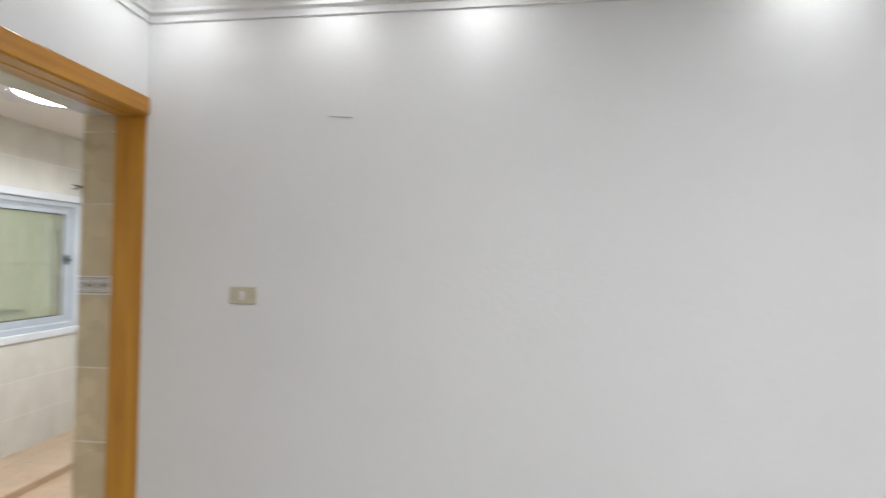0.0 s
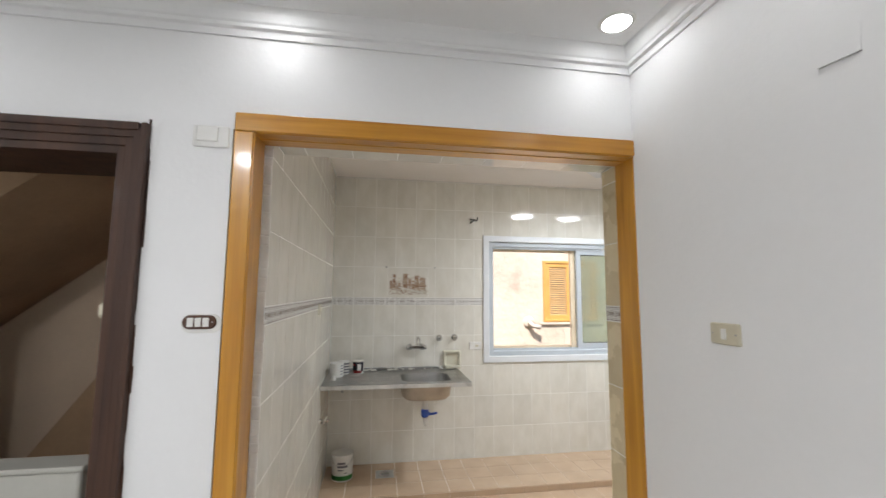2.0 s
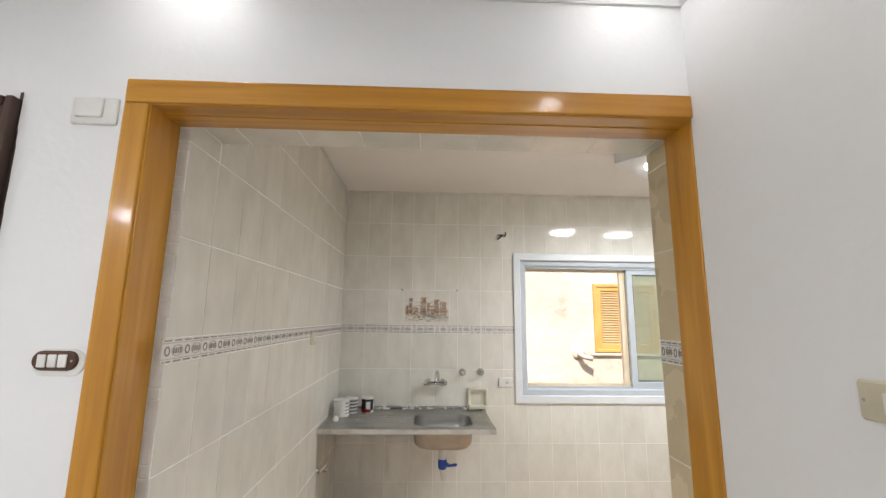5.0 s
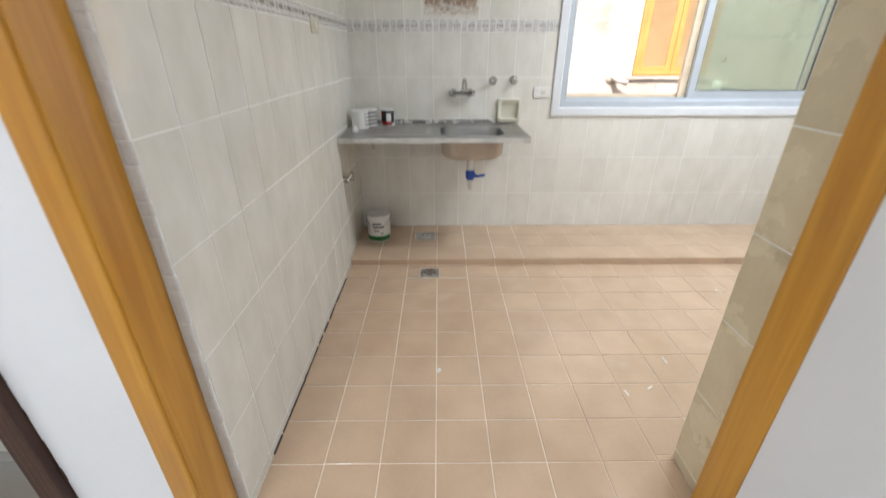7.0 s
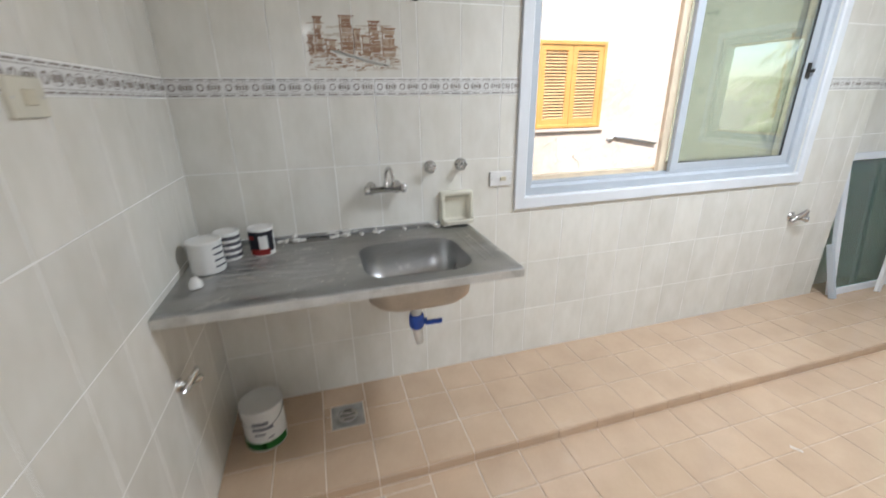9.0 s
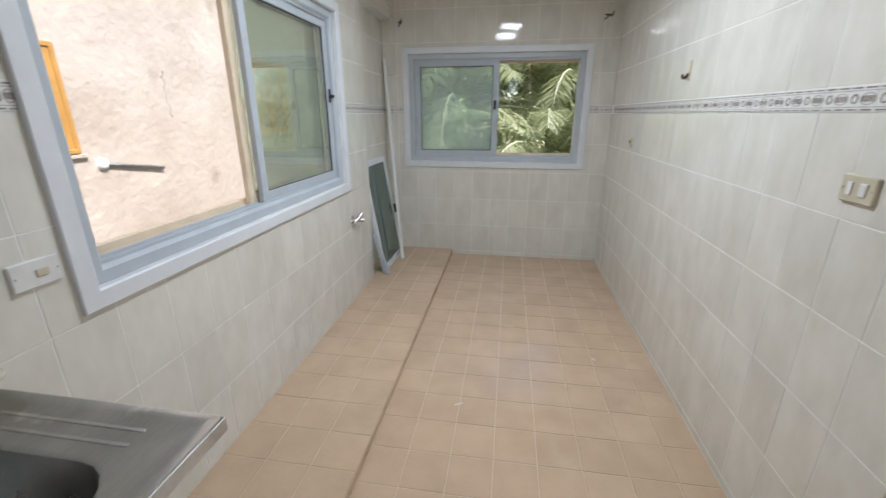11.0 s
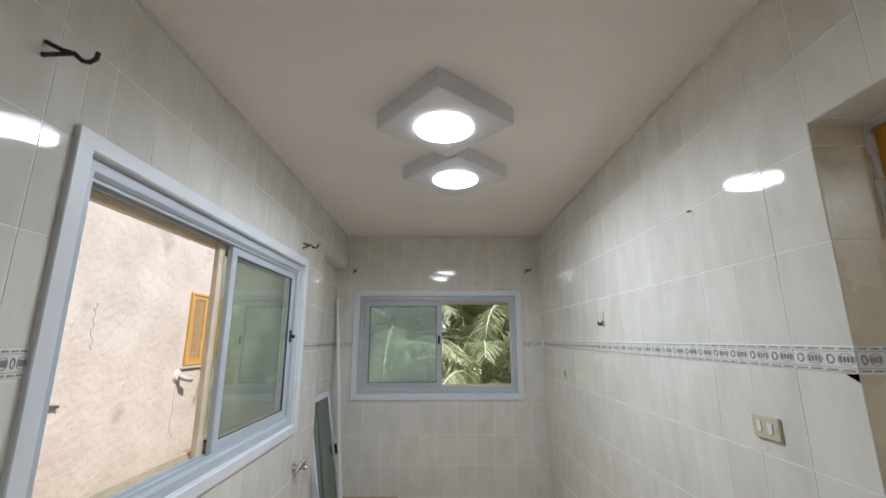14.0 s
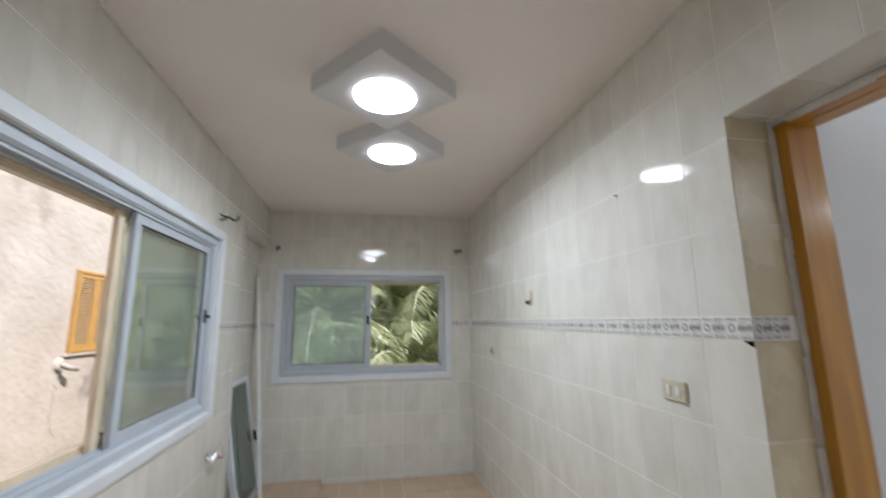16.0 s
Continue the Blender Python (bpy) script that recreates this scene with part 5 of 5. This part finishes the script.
def shutter(y, z, w, h):
    """A pair of louvred shutters in a frame, with a sill, on the house wall."""
    s = part("window", bar_frame(w + 0.10, h + 0.10, 0.055, -0.01, 0.05, 0.006), YELLOW_PAINT, house, "ochre window with closed louvred shutters")
    s.matrix_basis = basis((0, y - 0.05, z - 0.05 + 4.0), (0, 1, 0), (0, 0, 1))
    for k in range(2):
        u0 = 0.05 + k * w / 2
        lf = part("shutter_leaf", bar_frame(w / 2 - 0.006, h, 0.085, 0.0, 0.035, 0.005), YELLOW_PAINT, s)
        lf.matrix_basis = Matrix.Translation((u0 + 0.003, 0.05, 0))
        n_ = int(h / 0.046)
        bm_ = bmesh.new()
        for j in range(n_ - 3):
            v = 0.085 + (j + 0.5) * (h - 0.17) / (n_ - 3)
            add_box(bm_, (u0 + 0.083, -0.021, -0.003), (u0 + w / 2 - 0.083, 0.021, 0.003), 0, 0, Matrix.Translation((0, 0.05 + v, 0.014)) @ Matrix.Rotation(radians(-48), 4, "X"))
        part("slats", bm_, SLAT_PAINT, s)
    part("sill", box((-0.08, -0.06, 0.0), (w + 0.18, -0.01, 0.045), 0.01), STUCCO, s, "stucco window sill")


for a in SHUTTERS:
    shutter(*a)


def drain_pipe(y, z, label):
    t = thing("wall_pipe", label, "pipe", (XF, y, z))
    bm_ = bmesh.new()
    tube(bm_, [(0, 0, 0.06), (0.07, 0.0, 0.05), (0.13, 0.05, 0.0), (0.18, 0.20, -0.03)], 0.045, 12)
    part("elbow", bm_, PIPE_GREY, t)
    bm_ = bmesh.new()
    lathe(bm_, (0, 0, 0.06), (1, 0, 0), [(-0.02, 0.13), (0.02, 0.12), (0.05, 0.07)], 14)
    part("mortar", bm_, STUCCO, t)
    return t


drain_pipe(3.50, 0.93, "short pale drain pipe mortared into the stucco")
drain_pipe(8.78, 0.80, "short pale drain pipe mortared into the stucco")
rod = thing("iron_rod", "dark iron rod stuck in the stucco wall", "rod", (XF, 5.28, 0.84))
bm = bmesh.new()
tube(bm, [(-0.03, 0, 0), (0.03, 0.06, -0.01), (0.035, 0.95, -0.16)], 0.022, 8)
part("bar", bm, GREY_METAL, rod)
bm = bmesh.new()
lathe(bm, (0, 0.0, 0.0), (1, 0, 0), [(-0.02, 0.09), (0.03, 0.08), (0.06, 0.04)], 12)
part("mortar", bm, PLASTER, rod)


def crack(y, z, length, seed):
    """A thin crack wandering down the stucco."""
    rng_ = random.Random(seed)
    bm_, yy, zz = bmesh.new(), 0.0, 0.0
    pts_ = []
    while zz > -length:
        pts_.append((0.004, yy, zz))
        yy, zz = yy + rng_.gauss(0.0, 0.035), zz - rng_.uniform(0.03, 0.07)
    tube(bm_, pts_, 0.007, 5, 0, 0.4)
    part("crack", bm_, ROOF_MAT, house, "thin grey crack").matrix_basis = Matrix.Translation((0, y, z + 4.0))


for a in ((4.25, 0.85, 0.9, 3), (4.6, 0.55, 0.6, 8), (8.9, 0.75, 1.1, 5), (6.6, 2.1, 0.7, 6)):
    crack(*a)


def palm(x, y, top, spread, seed, fronds=34):
    """A date palm: ringed trunk and a crown of arched, feathered fronds."""
    rng_ = random.Random(seed)
    t = thing("palm_tree", "date palm with arched feathery green fronds", "palm tree", (x, y, -4.0), rng_.uniform(0, 360), "palms outside the window")
    height = top + 4.0
    bm_ = bmesh.new()
    prof = []
    for i in range(int(height / 0.14)):
        z = i * 0.14
        r = 0.21 - 0.05 * z / height
        prof += [(z, r), (z + 0.09, r + 0.035), (z + 0.12, r + 0.01)]
    lathe(bm_, (0, 0, 0), (0, 0, 1), prof, 12)
    part("trunk", bm_, TRUNK_MAT, t)
    verts, faces, mats = [], [], []
    for k in range(fronds):
        az = k * 2.39996 + rng_.uniform(-0.2, 0.2)
        lift = radians(rng_.uniform(-28, 82))
        length = spread * rng_.uniform(0.8, 1.12)
        droop = rng_.uniform(0.5, 1.0)
        hz = Vector((math.cos(az), math.sin(az), 0))
        sidev = Vector((-math.sin(az), math.cos(az), 0))
        pts, ang, p = [], lift, Vector((0, 0, height))
        n_ = 26
        for i in range(n_ + 1):
            pts.append(p.copy())
            p = p + (hz * math.cos(ang) + Vector((0, 0, 1)) * math.sin(ang)) * (length / n_)
            ang -= droop * (0.028 + 0.055 * i / n_) * 1.6
        for i in range(n_):
            a, b = pts[i], pts[i + 1]
            wd = 0.026 * (1 - i / n_) + 0.005
            o = len(verts)
            verts += [a - sidev * wd, a + sidev * wd, b + sidev * wd * 0.95, b - sidev * wd * 0.95, a + Vector((0, 0, wd)), b + Vector((0, 0, wd))]
            faces += [(o, o + 4, o + 5, o + 3), (o + 4, o + 1, o + 2, o + 5)]
            mats += [1, 1]
            if i < 3:
                continue
            along = (b - a).normalized()
            up = sidev.cross(along)
            for s in (-1, 1):
                for half in (0.0, 0.33, 0.67):
                    q = a.lerp(b, half)
                    f = i / n_
                    ll = (0.22 + 0.62 * math.sin(math.pi * min(1, f * 0.85 + 0.12))) * 0.62 * spread / 2.6
                    dirv = (along * rng_.uniform(0.55, 0.95) + sidev * s * rng_.uniform(0.55, 1.1) + up * rng_.uniform(-0.15, 0.55) + abs(up.z) * Vector((0, 0, rng_.uniform(-0.35, 0.20)))).normalized()
                    tip = q + dirv * ll + Vector((0, 0, -0.12 * ll * rng_.uniform(0.3, 1.6)))
                    mid = q + dirv * ll * 0.5 + up * 0.012
                    wv = dirv.cross(up).normalized() * 0.0105
                    o = len(verts)
                    verts += [q - wv * 0.5, q + wv * 0.5, mid + wv, mid - wv, tip]
                    faces += [(o, o + 1, o + 2, o + 3), (o + 3, o + 2, o + 4)]
                    mats += [0, 0]
    me = bpy.data.meshes.new("crown")
    me.from_pydata([tuple(v_) for v_ in verts], [], faces)
    me.materials.append(PALM_LEAF)
    me.materials.append(RACHIS)
    me.polygons.foreach_set("material_index", mats)
    ob_ = new("crown", me)
    ob_.parent = t
    return t


for a in ((1.8, 8.0, 0.55, 2.3, 1, 64), (0.2, 8.8, 1.5, 2.6, 2, 60), (2.5, 9.6, 2.0, 2.6, 3, 60), (1.5, 11.2, 2.6, 3.0, 4, 54), (-1.2, 11.0, 1.6, 2.9, 5, 34), (2.9, 13.4, 3.2, 3.0, 6, 34)):
    palm(*a)
rng = np.random.default_rng(4)
n = 11000
c = np.stack([rng.uniform(-6, 12, n), rng.uniform(12.0, 15.5, n), rng.uniform(-4, 2.2, n) + 0.8 * np.sin(rng.uniform(0, 6, n))], 1)
c[:, 2] -= np.clip(c[:, 0] - 3.6, 0, 1.6) * 1.6
ax = rng.normal(size=(n, 3))
ax /= np.linalg.norm(ax, axis=1, keepdims=True)
bx_ = np.cross(ax, rng.normal(size=(n, 3)))
bx_ /= np.linalg.norm(bx_, axis=1, keepdims=True)
ln, wd = rng.uniform(0.14, 0.34, (n, 1)), rng.uniform(0.05, 0.12, (n, 1))
vs = np.stack([c - ax * ln, c + bx_ * wd, c + ax * ln, c - bx_ * wd], 1).reshape(-1, 3)
me = bpy.data.meshes.new("hedge")
me.from_pydata(vs.tolist(), [], np.arange(4 * n).reshape(-1, 4).tolist())
me.materials.append(BUSH_LEAF)
tagged(new("far_foliage", me), "dense green foliage behind the palms", "foliage", kind="stuff")
